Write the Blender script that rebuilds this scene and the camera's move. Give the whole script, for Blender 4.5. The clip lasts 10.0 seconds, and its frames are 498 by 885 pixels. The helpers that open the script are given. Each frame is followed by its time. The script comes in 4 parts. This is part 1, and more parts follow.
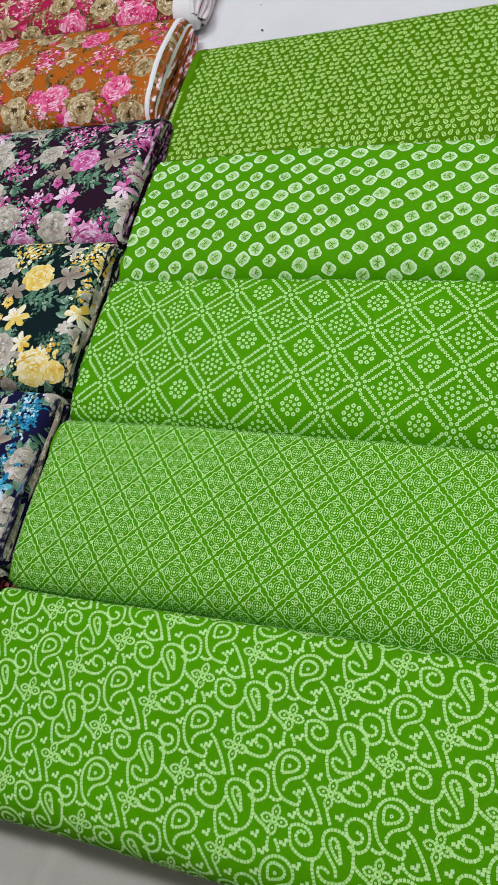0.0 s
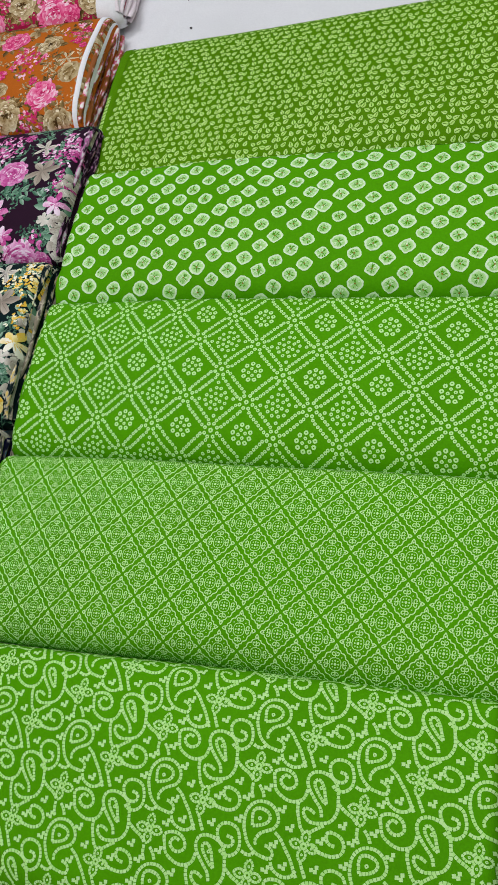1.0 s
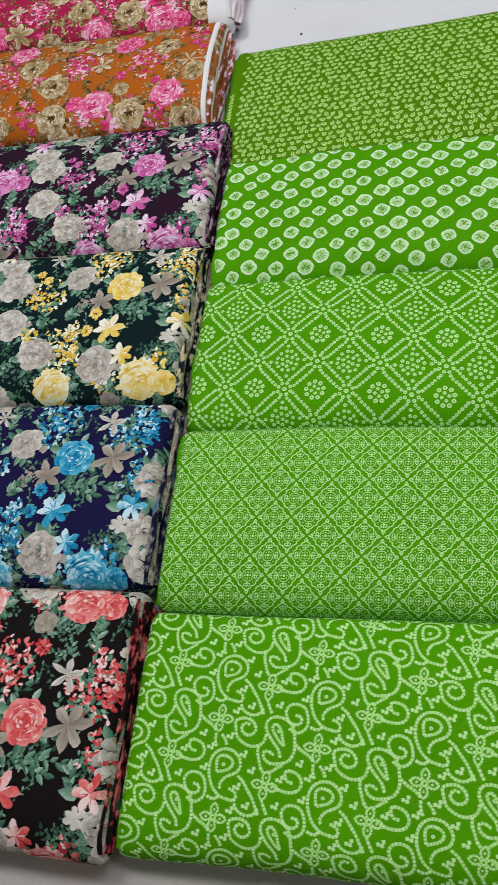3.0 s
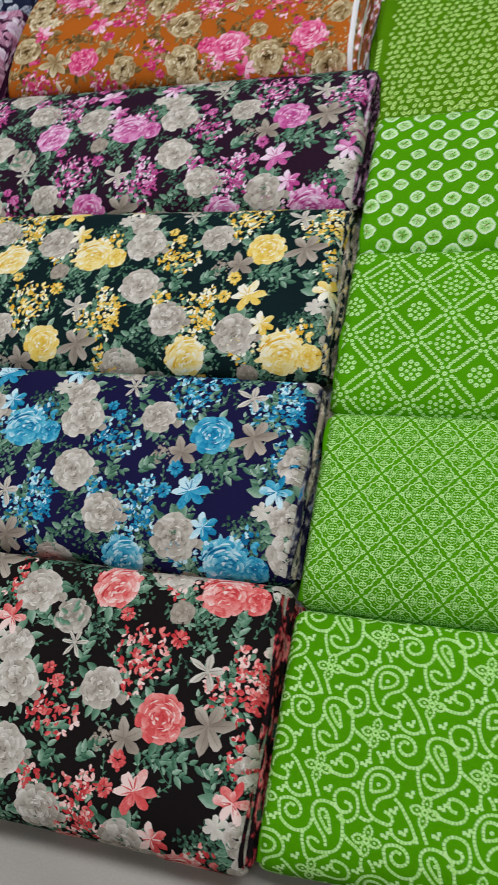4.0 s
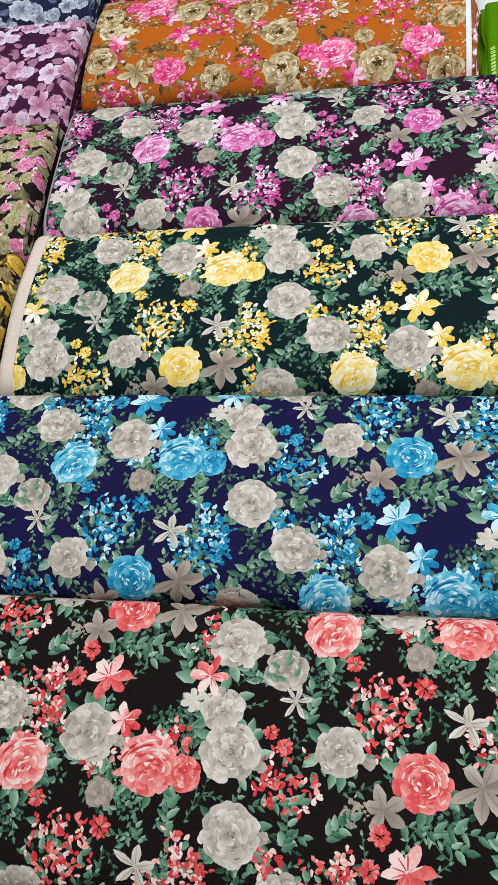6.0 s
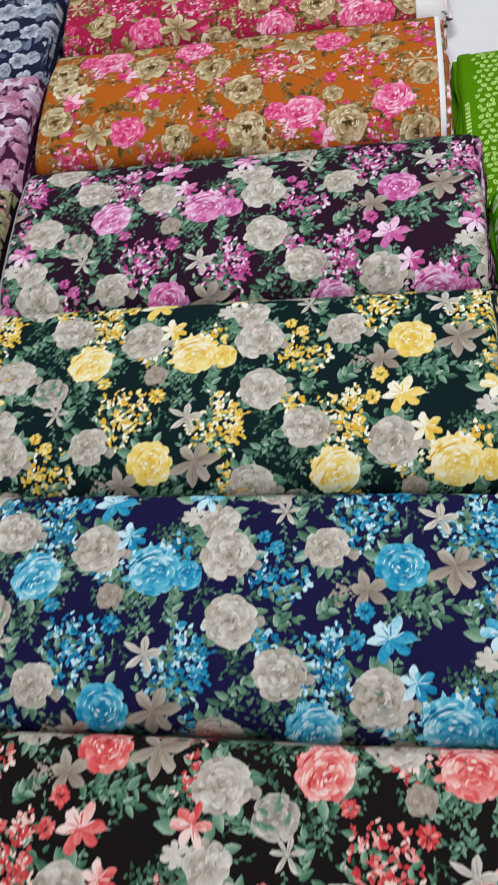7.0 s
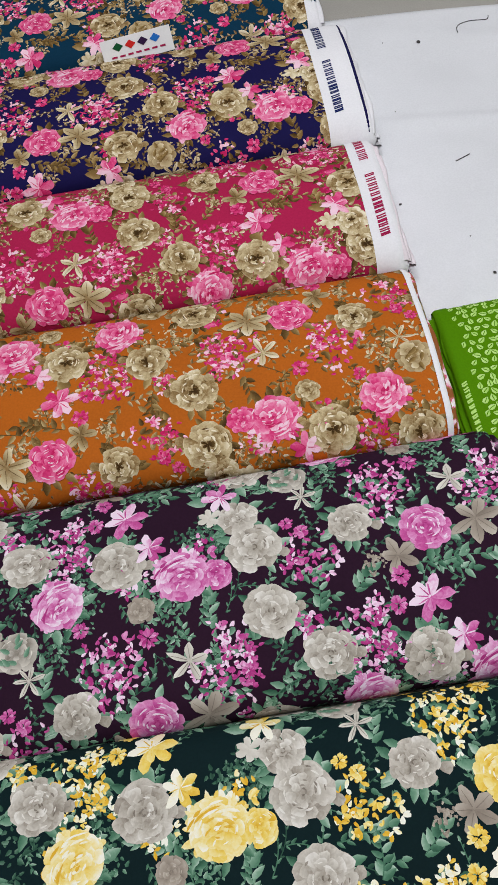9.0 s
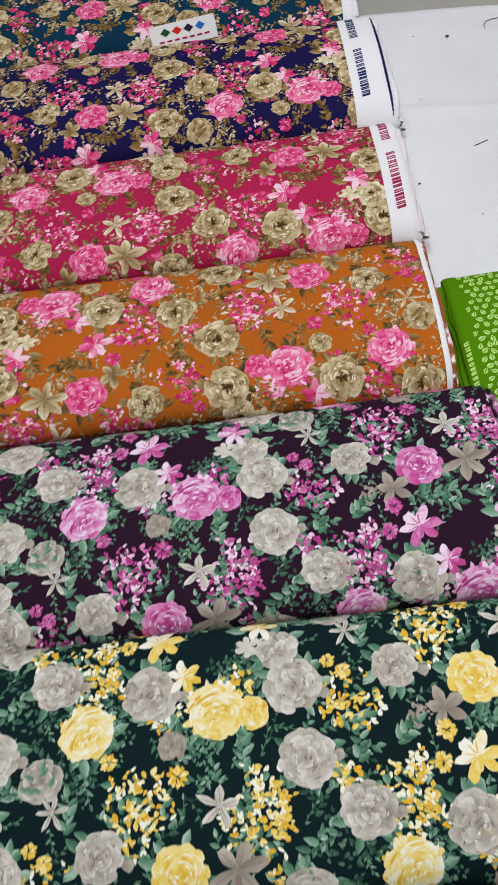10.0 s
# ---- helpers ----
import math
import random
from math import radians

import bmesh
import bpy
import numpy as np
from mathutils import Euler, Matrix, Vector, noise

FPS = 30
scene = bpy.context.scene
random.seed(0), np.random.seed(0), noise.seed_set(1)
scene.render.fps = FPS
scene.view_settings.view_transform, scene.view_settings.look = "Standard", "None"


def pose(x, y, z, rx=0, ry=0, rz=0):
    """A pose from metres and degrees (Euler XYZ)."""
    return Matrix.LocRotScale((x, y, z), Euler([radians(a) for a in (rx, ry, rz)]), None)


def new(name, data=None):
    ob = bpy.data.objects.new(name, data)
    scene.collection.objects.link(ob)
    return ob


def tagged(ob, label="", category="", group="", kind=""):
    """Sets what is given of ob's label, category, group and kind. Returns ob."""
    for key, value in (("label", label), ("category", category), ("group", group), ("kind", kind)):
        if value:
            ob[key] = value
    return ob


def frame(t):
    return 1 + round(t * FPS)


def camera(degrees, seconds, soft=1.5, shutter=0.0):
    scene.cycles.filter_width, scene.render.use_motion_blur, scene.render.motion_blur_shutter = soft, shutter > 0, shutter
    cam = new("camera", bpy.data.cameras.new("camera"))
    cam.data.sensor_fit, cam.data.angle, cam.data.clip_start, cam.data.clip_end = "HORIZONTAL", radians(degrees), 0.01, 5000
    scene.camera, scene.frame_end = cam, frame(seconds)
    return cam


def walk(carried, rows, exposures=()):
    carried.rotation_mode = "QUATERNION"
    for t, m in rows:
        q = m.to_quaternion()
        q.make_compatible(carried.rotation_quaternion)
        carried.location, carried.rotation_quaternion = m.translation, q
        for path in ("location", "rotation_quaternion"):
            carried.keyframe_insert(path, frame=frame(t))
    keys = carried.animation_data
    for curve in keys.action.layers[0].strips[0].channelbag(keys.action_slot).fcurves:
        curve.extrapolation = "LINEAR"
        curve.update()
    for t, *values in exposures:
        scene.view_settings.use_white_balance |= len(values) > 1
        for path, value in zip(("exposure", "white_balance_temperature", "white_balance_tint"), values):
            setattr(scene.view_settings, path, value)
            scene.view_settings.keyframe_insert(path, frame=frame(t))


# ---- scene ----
cam = camera(31.9, 10.0, soft=1.35, shutter=0.3)
METRES, EYE, TILT, LEAN, TURN = 1.6, 0.883, -60.06, 17.5, 14.0
ROWS = [
    (0.0, 0.0, 0.0, 0.0, 0.0, 0.0, 0.0),
    (0.5, 0.0121, 0.0196, 0.0281, -0.79, -1.43, 1.13),
    (1.0, -0.0001, 0.0202, 0.0399, -3.4, -1.85, 2.85),
    (1.5, -0.0437, 0.0302, 0.024, -6.06, -0.73, 3.88),
    (2.0, -0.1064, 0.037, 0.0053, -7.93, 0.53, 4.62),
    (3.5, -0.2191, 0.0519, -0.0137, -6.31, 1.82, 3.31),
    (4.0, -0.2492, 0.0965, 0.0152, -4.28, -1.56, 0.95),
    (4.5, -0.2865, 0.1308, 0.0321, -3.39, -3.54, -0.65),
    (5.0, -0.3417, 0.1483, 0.0203, -5.1, -2.35, 0.3),
    (5.5, -0.4036, 0.1707, 0.0051, -8.36, 0.49, 2.21),
    (7.0, -0.4145, 0.2238, 0.0682, -11.99, 1.72, 5.15),
    (7.5, -0.3917, 0.2785, 0.1646, -14.42, 2.02, 7.71),
    (8.0, -0.4059, 0.3251, 0.2477, -17.87, 2.37, 10.97),
    (8.5, -0.419, 0.3673, 0.296, -20.13, 2.88, 12.99),
    (9.0, -0.4338, 0.3768, 0.3137, -21.48, 2.94, 13.24),
    (9.5, -0.4352, 0.3611, 0.302, -20.93, 3.52, 12.67),
    (10.0, -0.4475, 0.3256, 0.2626, -19.16, 3.96, 10.45),
]
walk(cam, [(t, pose(0, 0, EYE, TILT, LEAN, TURN) @ pose(METRES * x, METRES * y, METRES * z, 90 + pitch, roll, yaw)) for t, x, y, z, yaw, pitch, roll in ROWS],
     exposures=[(0.0, -0.28), (1.0, -0.30), (2.0, -0.34), (3.5, -0.32), (4.0, -0.32), (4.5, -0.13), (5.0, 0.05), (5.5, 0.12), (7.0, -0.17), (8.0, -0.22), (9.0, -0.25), (10.0, -0.22)])

# ---- light: assumed, unseen lamps under a shop ceiling, ahead of and over the stacks ----
world = bpy.data.worlds.new("world")
scene.world = world
world.use_nodes = True
world.node_tree.nodes["Background"].inputs[0].default_value = (0.9, 0.95, 1.0, 1)
world.node_tree.nodes["Background"].inputs[1].default_value = 0.05


def panel_light(x, y, power, sx=1.2, sy=0.6, z=2.68):
    data = bpy.data.lights.new("unseen_lamp", "AREA")
    data.shape, data.size, data.size_y, data.energy = "RECTANGLE", sx, sy, power
    data.color = (0.97, 0.99, 1.05)
    ob = new("unseen_lamp", data)
    ob.matrix_world = pose(x, y, z)
    return ob


panel_light(-1.05, 1.15, 40)
panel_light(0.45, 0.9, 32)
# weak fill lamp added over the front, with no known source there
panel_light(-0.7, -0.3, 4.5)


# ---- materials ----
def lin(r, g, b):
    f = lambda c: (c / 255 / 12.92) if c <= 10 else ((c / 255 + 0.055) / 1.055) ** 2.4
    return (f(r), f(g), f(b), 1.0)


def base_mat(name, rough=0.8, sheen=0.0):
    m = bpy.data.materials.new(name)
    m.use_nodes = True
    nt = m.node_tree
    b = nt.nodes["Principled BSDF"]
    b.inputs["Roughness"].default_value = rough
    b.inputs["Specular IOR Level"].default_value = 0.08
    b.inputs["Sheen Weight"].default_value = sheen
    return m, nt, b


def node(nt, kind, **kw):
    n = nt.nodes.new(kind)
    for k, v in kw.items():
        n.inputs[k.replace("_", " ")].default_value = v
    return n


def weave_bump(nt, b, strength=0.25, scale=900.0):
    """Fine thread relief and softer puckers."""
    tc = nt.nodes.new("ShaderNodeTexCoord")
    fine = node(nt, "ShaderNodeTexNoise", Scale=scale, Detail=2.0)
    wide = node(nt, "ShaderNodeTexNoise", Scale=28.0, Detail=3.0)
    add = nt.nodes.new("ShaderNodeMath")
    add.operation = "MULTIPLY_ADD"
    add.inputs[1].default_value = 0.12
    nt.links.new(tc.outputs["Object"], fine.inputs["Vector"])
    nt.links.new(tc.outputs["Object"], wide.inputs["Vector"])
    nt.links.new(fine.outputs["Fac"], add.inputs[0])
    nt.links.new(wide.outputs["Fac"], add.inputs[2])
    bump = node(nt, "ShaderNodeBump", Strength=strength, Distance=0.003)
    nt.links.new(add.outputs[0], bump.inputs["Height"])
    nt.links.new(bump.outputs["Normal"], b.inputs["Normal"])
    return tc


def cloth_mat(name, rgb, vary=0.10, rough=0.8, sheen=0.0):
    m, nt, b = base_mat(name, rough, sheen)
    tc = weave_bump(nt, b)
    n1 = node(nt, "ShaderNodeTexNoise", Scale=9.0, Detail=4.0)
    n2 = node(nt, "ShaderNodeTexNoise", Scale=420.0, Detail=2.0)
    nt.links.new(tc.outputs["Object"], n1.inputs["Vector"])
    nt.links.new(tc.outputs["Object"], n2.inputs["Vector"])
    mul = nt.nodes.new("ShaderNodeMath")
    mul.operation = "ADD"
    nt.links.new(n1.outputs["Fac"], mul.inputs[0])
    nt.links.new(n2.outputs["Fac"], mul.inputs[1])
    ramp = nt.nodes.new("ShaderNodeMapRange")
    ramp.inputs["From Min"].default_value, ramp.inputs["From Max"].default_value = 0.7, 1.3
    ramp.inputs["To Min"].default_value, ramp.inputs["To Max"].default_value = 1 - vary, 1 + vary
    nt.links.new(mul.outputs[0], ramp.inputs["Value"])
    vm = nt.nodes.new("ShaderNodeVectorMath")
    vm.operation = "SCALE"
    vm.inputs[0].default_value = lin(*rgb)[:3]
    nt.links.new(ramp.outputs[0], vm.inputs["Scale"])
    nt.links.new(vm.outputs[0], b.inputs["Base Color"])
    return m


def print_mat(name, stops, wobble=0.45, rough=0.78, grain=230.0):
    """Dye printed on cloth: the tone stored on the motif and a washy grain pick a colour between the stops."""
    m, nt, b = base_mat(name, rough, 0.0)
    tc = weave_bump(nt, b)
    at = nt.nodes.new("ShaderNodeAttribute")
    at.attribute_name = "tone"
    n1 = node(nt, "ShaderNodeTexNoise", Scale=grain, Detail=3.0, Distortion=1.2)
    nt.links.new(tc.outputs["Object"], n1.inputs["Vector"])
    ma = nt.nodes.new("ShaderNodeMath")
    ma.operation = "MULTIPLY_ADD"
    ma.inputs[1].default_value, ma.inputs[2].default_value = wobble, -0.5 * wobble
    nt.links.new(n1.outputs["Fac"], ma.inputs[0])
    ad = nt.nodes.new("ShaderNodeMath")
    nt.links.new(at.outputs["Fac"], ad.inputs[0])
    nt.links.new(ma.outputs[0], ad.inputs[1])
    cr = nt.nodes.new("ShaderNodeValToRGB")
    el = cr.color_ramp.elements
    while len(el) < len(stops):
        el.new(0.5)
    for i, c in enumerate(stops):
        el[i].position, el[i].color = i / max(1, len(stops) - 1), lin(*c)
    nt.links.new(ad.outputs[0], cr.inputs["Fac"])
    nt.links.new(cr.outputs["Color"], b.inputs["Base Color"])
    return m


def streak_mat(name, ground, colours):
    """Edges of folded layers: the print seen as short streaks along the fold."""
    m, nt, b = base_mat(name, 0.85)
    tc = weave_bump(nt, b)
    mp = nt.nodes.new("ShaderNodeMapping")
    mp.inputs["Scale"].default_value = (110, 52, 180)
    nt.links.new(tc.outputs["Object"], mp.inputs["Vector"])
    n1 = node(nt, "ShaderNodeTexNoise", Scale=1.0, Detail=2.5, Roughness=0.6)
    nt.links.new(mp.outputs[0], n1.inputs["Vector"])
    cr = nt.nodes.new("ShaderNodeValToRGB")
    cr.color_ramp.interpolation = "EASE"
    el = cr.color_ramp.elements
    seq = [(0.0, ground), (0.47, ground)]
    for i, c in enumerate(colours):
        seq.append((0.49 + 0.05 * i, c))
    while len(el) < len(seq):
        el.new(0.5)
    for e, (p, c) in zip(el, seq):
        e.position, e.color = p, lin(*c)
    nt.links.new(n1.outputs["Fac"], cr.inputs["Fac"])
    nt.links.new(cr.outputs["Color"], b.inputs["Base Color"])
    return m


def wall_mat(name, rgb):
    m, nt, b = base_mat(name, 0.9)
    tc = nt.nodes.new("ShaderNodeTexCoord")
    n1 = node(nt, "ShaderNodeTexNoise", Scale=3.0, Detail=6.0)
    nt.links.new(tc.outputs["Object"], n1.inputs["Vector"])
    cr = nt.nodes.new("ShaderNodeValToRGB")
    cr.color_ramp.elements[0].color = lin(*[c * 0.93 for c in rgb])
    cr.color_ramp.elements[1].color = lin(*rgb)
    nt.links.new(n1.outputs["Fac"], cr.inputs["Fac"])
    nt.links.new(cr.outputs["Color"], b.inputs["Base Color"])
    return m


# ---- geometry helpers ----
def mesh_from(name, verts, faces, mats, mat_ids=None, tones=None, smooth=True):
    me = bpy.data.meshes.new(name)
    me.from_pydata([tuple(v) for v in verts], [], faces)
    for m in mats:
        me.materials.append(m)
    if mat_ids is not None:
        me.polygons.foreach_set("material_index", np.array(mat_ids, dtype=np.int32))
    me.polygons.foreach_set("use_smooth", np.full(len(me.polygons), smooth))
    if tones is not None:
        a = me.attributes.new("tone", "FLOAT", "POINT")
        a.data.foreach_set("value", np.array(tones, dtype=np.float32))
    me.update()
    return me


def part(name, me, parent, label=""):
    ob = new(name, me)
    ob.parent = parent
    if label:
        tagged(ob, label)
    return ob


def grid_faces(nu, nv, wrap=False):
    out = []
    for i in range(nu - 1):
        for j in range(nv - 1 + (1 if wrap else 0)):
            k = (j + 1) % nv
            out.append((i * nv + j, (i + 1) * nv + j, (i + 1) * nv + k, i * nv + k))
    return out


class Surface:
    """The outside of one folded bolt: u runs along it, v round its section from the front bottom edge over the top to the back."""

    def __init__(self, x0, x1, y0, y1, h, front=0.046, back=0.016, dome=0.006, seed=0, ruck=0.0017, turn=0.0, endr=0.012, taper=0.0, low=1.0, run=0.24):
        self.low, self.run = low, run
        self.x0, self.x1, self.y0, self.y1, self.h = x0, x1, y0, y1, h
        self.front, self.back = front, back
        w = y1 - y0
        a = np.linspace(-np.pi / 2, np.pi / 2, 40)
        fy, fz = front - front * np.cos(a), h / 2 + h / 2 * np.sin(a)
        ty = np.linspace(front, w - back, 80)[1:-1]
        s = (ty - front) / (w - back - front)
        tz = h + dome * np.sin(np.pi * s) ** 0.8
        by, bz = w - back + back * np.cos(a[::-1]), h / 2 + h / 2 * np.sin(a[::-1])
        self.py, self.pz = np.concatenate([fy, ty, by]), np.concatenate([fz, tz, bz])
        self.ps = np.concatenate([[0], np.cumsum(np.hypot(np.diff(self.py), np.diff(self.pz)))])
        self.L, self.V = x1 - x0, self.ps[-1]
        self.vtop0, self.vtop1 = self.ps[39], self.ps[-40]
        self.endr, self.ruck, self.turn, self.taper = endr, ruck, turn, taper
        r = np.random.RandomState(seed + 5)
        self.waves = [(r.uniform(2, 14), r.uniform(8, 46), r.uniform(0, 6.28), r.uniform(0.3, 1.0)) for _ in range(9)]
        self.edge = [(r.uniform(4, 22), r.uniform(0, 6.28), r.uniform(0.3, 1)) for _ in range(5)]

    def v_of(self, y):
        """v of the point of the top that lies at the world's y."""
        return float(np.interp(y - self.y0, self.py[39:-39], self.ps[39:-39]))

    def place(self, u, v, lift=0.0):
        u, v = np.asarray(u, float), np.asarray(v, float)
        r = self.endr
        arc = r * np.pi / 2
        total = self.L - 2 * r + 2 * arc
        d0, d1 = u, total - u
        a0 = np.clip((arc - d0) / r, 0, np.pi / 2)
        a1 = np.clip((arc - d1) / r, 0, np.pi / 2)
        x = np.clip(u - arc + r, r, self.L - r) - r * np.sin(a0) + r * np.sin(a1)
        c = np.cos(a0) * np.cos(a1)
        y = np.interp(v, self.ps, self.py)
        z = np.interp(v, self.ps, self.pz)
        w = self.y1 - self.y0
        up = np.clip(z / self.h, 0, 1) ** 2
        bump = sum(k * np.sin(fu * x + fv * y + p) for fu, fv, p, k in self.waves) / 3
        side = sum(k * np.sin(f * x + p) for f, p, k in self.edge) / 3
        z = z + up * bump * self.ruck
        e = np.clip(x / self.run, 0, 1)
        e = e if self.run > 0.4 else e * e * (3 - 2 * e)
        z = z * (self.low + (1 - self.low) * e)
        y = y + side * 0.0022 * np.sin(np.pi * np.clip(z / self.h, 0, 1)) * np.where(y > w / 2, 1, -1) * (abs(y - w / 2) / w * 2) ** 4
        mid = self.h / 2 * (self.low + (1 - self.low) * e)
        z = mid + (z - mid) * (0.10 + 0.90 * c)
        y = w / 2 + (y - w / 2) * (1 - (0.02 / w) * (1 - c))
        cx, t = x - self.L / 2, self.turn
        y = y + cx * t + self.taper * (cx / self.L) * (y - w / 2)
        return np.stack([self.x0 + x, self.y0 + y, z], -1)

    def lifted(self, u, v, lift):
        p = self.place(u, v)
        e = 0.0015
        du = self.place(np.asarray(u) + e, v) - self.place(np.asarray(u) - e, v)
        dv = self.place(u, np.asarray(v) + e) - self.place(u, np.asarray(v) - e)
        n = np.cross(du, dv)
        n /= np.linalg.norm(n, axis=-1, keepdims=True) + 1e-12
        return p + n * np.asarray(lift)[..., None]

    @property
    def ulen(self):
        return self.L - 2 * self.endr + np.pi * self.endr

    def mesh(self, name, mat, step=0.0055):
        nu = int(self.ulen / step)
        us = np.linspace(0, self.ulen, nu)
        vs = np.unique(np.concatenate([np.linspace(0, self.vtop0, 18), np.linspace(self.vtop0, self.vtop1, int((self.vtop1 - self.vtop0) / step)), np.linspace(self.vtop1, self.V, 16)]))
        U, W = np.meshgrid(us, vs, indexing="ij")
        P = self.place(U, W).reshape(-1, 3)
        return mesh_from(name, P, grid_faces(nu, len(vs), True), [mat])


class Print:
    """Flat motifs in cloth coordinates; lay() puts their repeats on a surface as a thin printed skin."""

    def __init__(self, seed):
        self.rnd = random.Random(seed)
        self.p, self.t = [], []
        self.tri, self.trim, self.quad, self.quadm = [], [], [], []
        self.k = 0

    def fan(self, pts, mat, t_mid, t_rim, lift, mid=None):
        n, i0 = len(pts), len(self.p)
        if mid is None:
            mid = (sum(q[0] for q in pts) / n, sum(q[1] for q in pts) / n)
        self.k += 1
        z = lift + (self.k % 40) * 1e-6
        rim = [float(t_rim)] * n if np.isscalar(t_rim) else [float(q) for q in t_rim]
        big = max(max(abs(q[0] - mid[0]), abs(q[1] - mid[1])) for q in pts) > 0.0045
        self.p.append((mid[0], mid[1], z))
        self.t.append(t_mid)
        o = i0 + 1
        if big:
            o += n
            self.p += [((q[0] + mid[0]) / 2, (q[1] + mid[1]) / 2, z) for q in pts]
            self.t += [(t_mid + q) / 2 for q in rim]
        self.p += [(q[0], q[1], z) for q in pts]
        self.t += rim
        for i in range(n):
            j = (i + 1) % n
            self.tri.append((i0, i0 + 1 + i, i0 + 1 + j))
            if big:
                self.quad.append((i0 + 1 + i, o + i, o + j, i0 + 1 + j))
        self.trim += [mat] * n
        self.quadm += [mat] * (n if big else 0)

    def strip(self, pts, width, mat, tone, lift, closed=False):
        """A line of the given width through pts."""
        pts = np.asarray(pts, float)
        d = np.roll(pts, -1, 0) - np.roll(pts, 1, 0) if closed else np.gradient(pts, axis=0)
        d /= np.linalg.norm(d, axis=1, keepdims=True) + 1e-12
        nrm = np.stack([-d[:, 1], d[:, 0]], 1)
        w = np.broadcast_to(width, (len(pts),))[:, None] / 2
        i0, n = len(self.p), len(pts)
        self.k += 1
        z = lift + (self.k % 40) * 1e-6
        for a, b in zip((pts + nrm * w).tolist(), (pts - nrm * w).tolist()):
            self.p += [(a[0], a[1], z), (b[0], b[1], z)]
        self.t += [tone] * (2 * n)
        for i in range(n if closed else n - 1):
            j = (i + 1) % n
            self.quad.append((i0 + 2 * i, i0 + 2 * i + 1, i0 + 2 * j + 1, i0 + 2 * j))
            self.quadm.append(mat)

    def lay(self, name, surf, mats, offsets=((0.0, 0.0),), lo=0.0, hi=0.0, mu=1, mv=1):
        P0, T0 = np.array(self.p), np.array(self.t)
        P0 = P0 * np.array([mu, mv, 1.0])
        tri0, quad0 = np.array(self.tri, int).reshape(-1, 3), np.array(self.quad, int).reshape(-1, 4)
        tm0, qm0 = np.array(self.trim, int), np.array(self.quadm, int)
        lo_p, hi_p = P0.min(0), P0.max(0)
        Ps, tris, quads, tms, qms, base = [], [], [], [], [], 0
        u_lo, u_hi, v_lo, v_hi = 0.004 + lo, surf.ulen - 0.004 - hi, 0.002, surf.V - 0.002
        for ou, ov in offsets:
            if ou + hi_p[0] < u_lo or ou + lo_p[0] > u_hi or ov + hi_p[1] < v_lo or ov + lo_p[1] > v_hi:
                continue
            Ps.append(P0 + np.array([ou, ov, 0.0]))
            tris.append(tri0 + base)
            quads.append(quad0 + base)
            tms.append(tm0)
            qms.append(qm0)
            base += len(P0)
        P, T = np.concatenate(Ps), np.tile(T0, len(Ps))
        u, v = np.clip(P[:, 0], u_lo, u_hi), np.clip(P[:, 1], v_lo, v_hi)
        faces, ids = [], []
        used = np.zeros(len(P), bool)
        for F, M in ((np.concatenate(tris), np.concatenate(tms)), (np.concatenate(quads), np.concatenate(qms))):
            keep = (np.ptp(u[F], axis=1) > 1e-6) & (np.ptp(v[F], axis=1) > 1e-6)
            faces.append(F[keep])
            ids.append(M[keep])
            used[F[keep].ravel()] = True
        index = np.cumsum(used) - 1
        Q = surf.lifted(u[used], v[used], P[used, 2])
        me = bpy.data.meshes.new(name)
        nt, nq = len(faces[0]), len(faces[1])
        me.vertices.add(len(Q))
        me.vertices.foreach_set("co", Q.ravel())
        me.loops.add(nt * 3 + nq * 4)
        me.loops.foreach_set("vertex_index", np.concatenate([index[faces[0]].ravel(), index[faces[1]].ravel()]).astype(np.int32))
        me.polygons.add(nt + nq)
        me.polygons.foreach_set("loop_start", np.concatenate([np.arange(nt) * 3, nt * 3 + np.arange(nq) * 4]).astype(np.int32))
        for mt in mats:
            me.materials.append(mt)
        me.polygons.foreach_set("material_index", np.concatenate(ids).astype(np.int32))
        me.update(calc_edges=True)
        me.polygons.foreach_set("use_smooth", np.ones(nt + nq, bool))
        at = me.attributes.new("tone", "FLOAT", "POINT")
        at.data.foreach_set("value", T[used].astype(np.float32))
        return me


# ---- flower motifs; slots: 0 bloom, 1 grey rose, 2 leaf, 3 beige petals, 4 pale petals, 5 small bloom, 6 fine sprig ----
LIFT = 0.00022


def petal(pr, c, ang, length, width, mat, t0, t1, lift, n=9, side=0.0, ragged=0.06, tip=0.0):
    R = pr.rnd
    ca, sa = math.cos(ang), math.sin(ang)
    pts, rim = [], []
    for i in range(n):
        a = 2 * math.pi * i / n
        s = (1 - math.cos(a)) / 2
        k = 1 + R.uniform(-ragged, ragged)
        x, y = length * s * k, width / 2 * math.sin(a) * (0.40 + 0.80 * s) * (1 + 0.5 * tip - tip * s ** 3) * k
        pts.append((c[0] + x * ca - y * sa, c[1] + x * sa + y * ca))
        rim.append(t0 + (t1 - t0) * s + side * math.sin(a))
    pr.fan(pts, mat, t0 + (t1 - t0) * 0.4, rim, lift, (c[0] + 0.55 * length * ca, c[1] + 0.55 * length * sa))


def stroke(pr, c, r, b, half, w, mat, tone, lift, squash=0.92):
    """A brush stroke bent round a flower's middle."""
    t = np.linspace(-half, half, 5)
    pts = np.stack([c[0] + r * np.cos(b + t), c[1] + squash * r * np.sin(b + t)], 1)
    pr.strip(pts, np.array([0.15, 0.8, 1.0, 0.8, 0.15]) * w, mat, tone, lift)


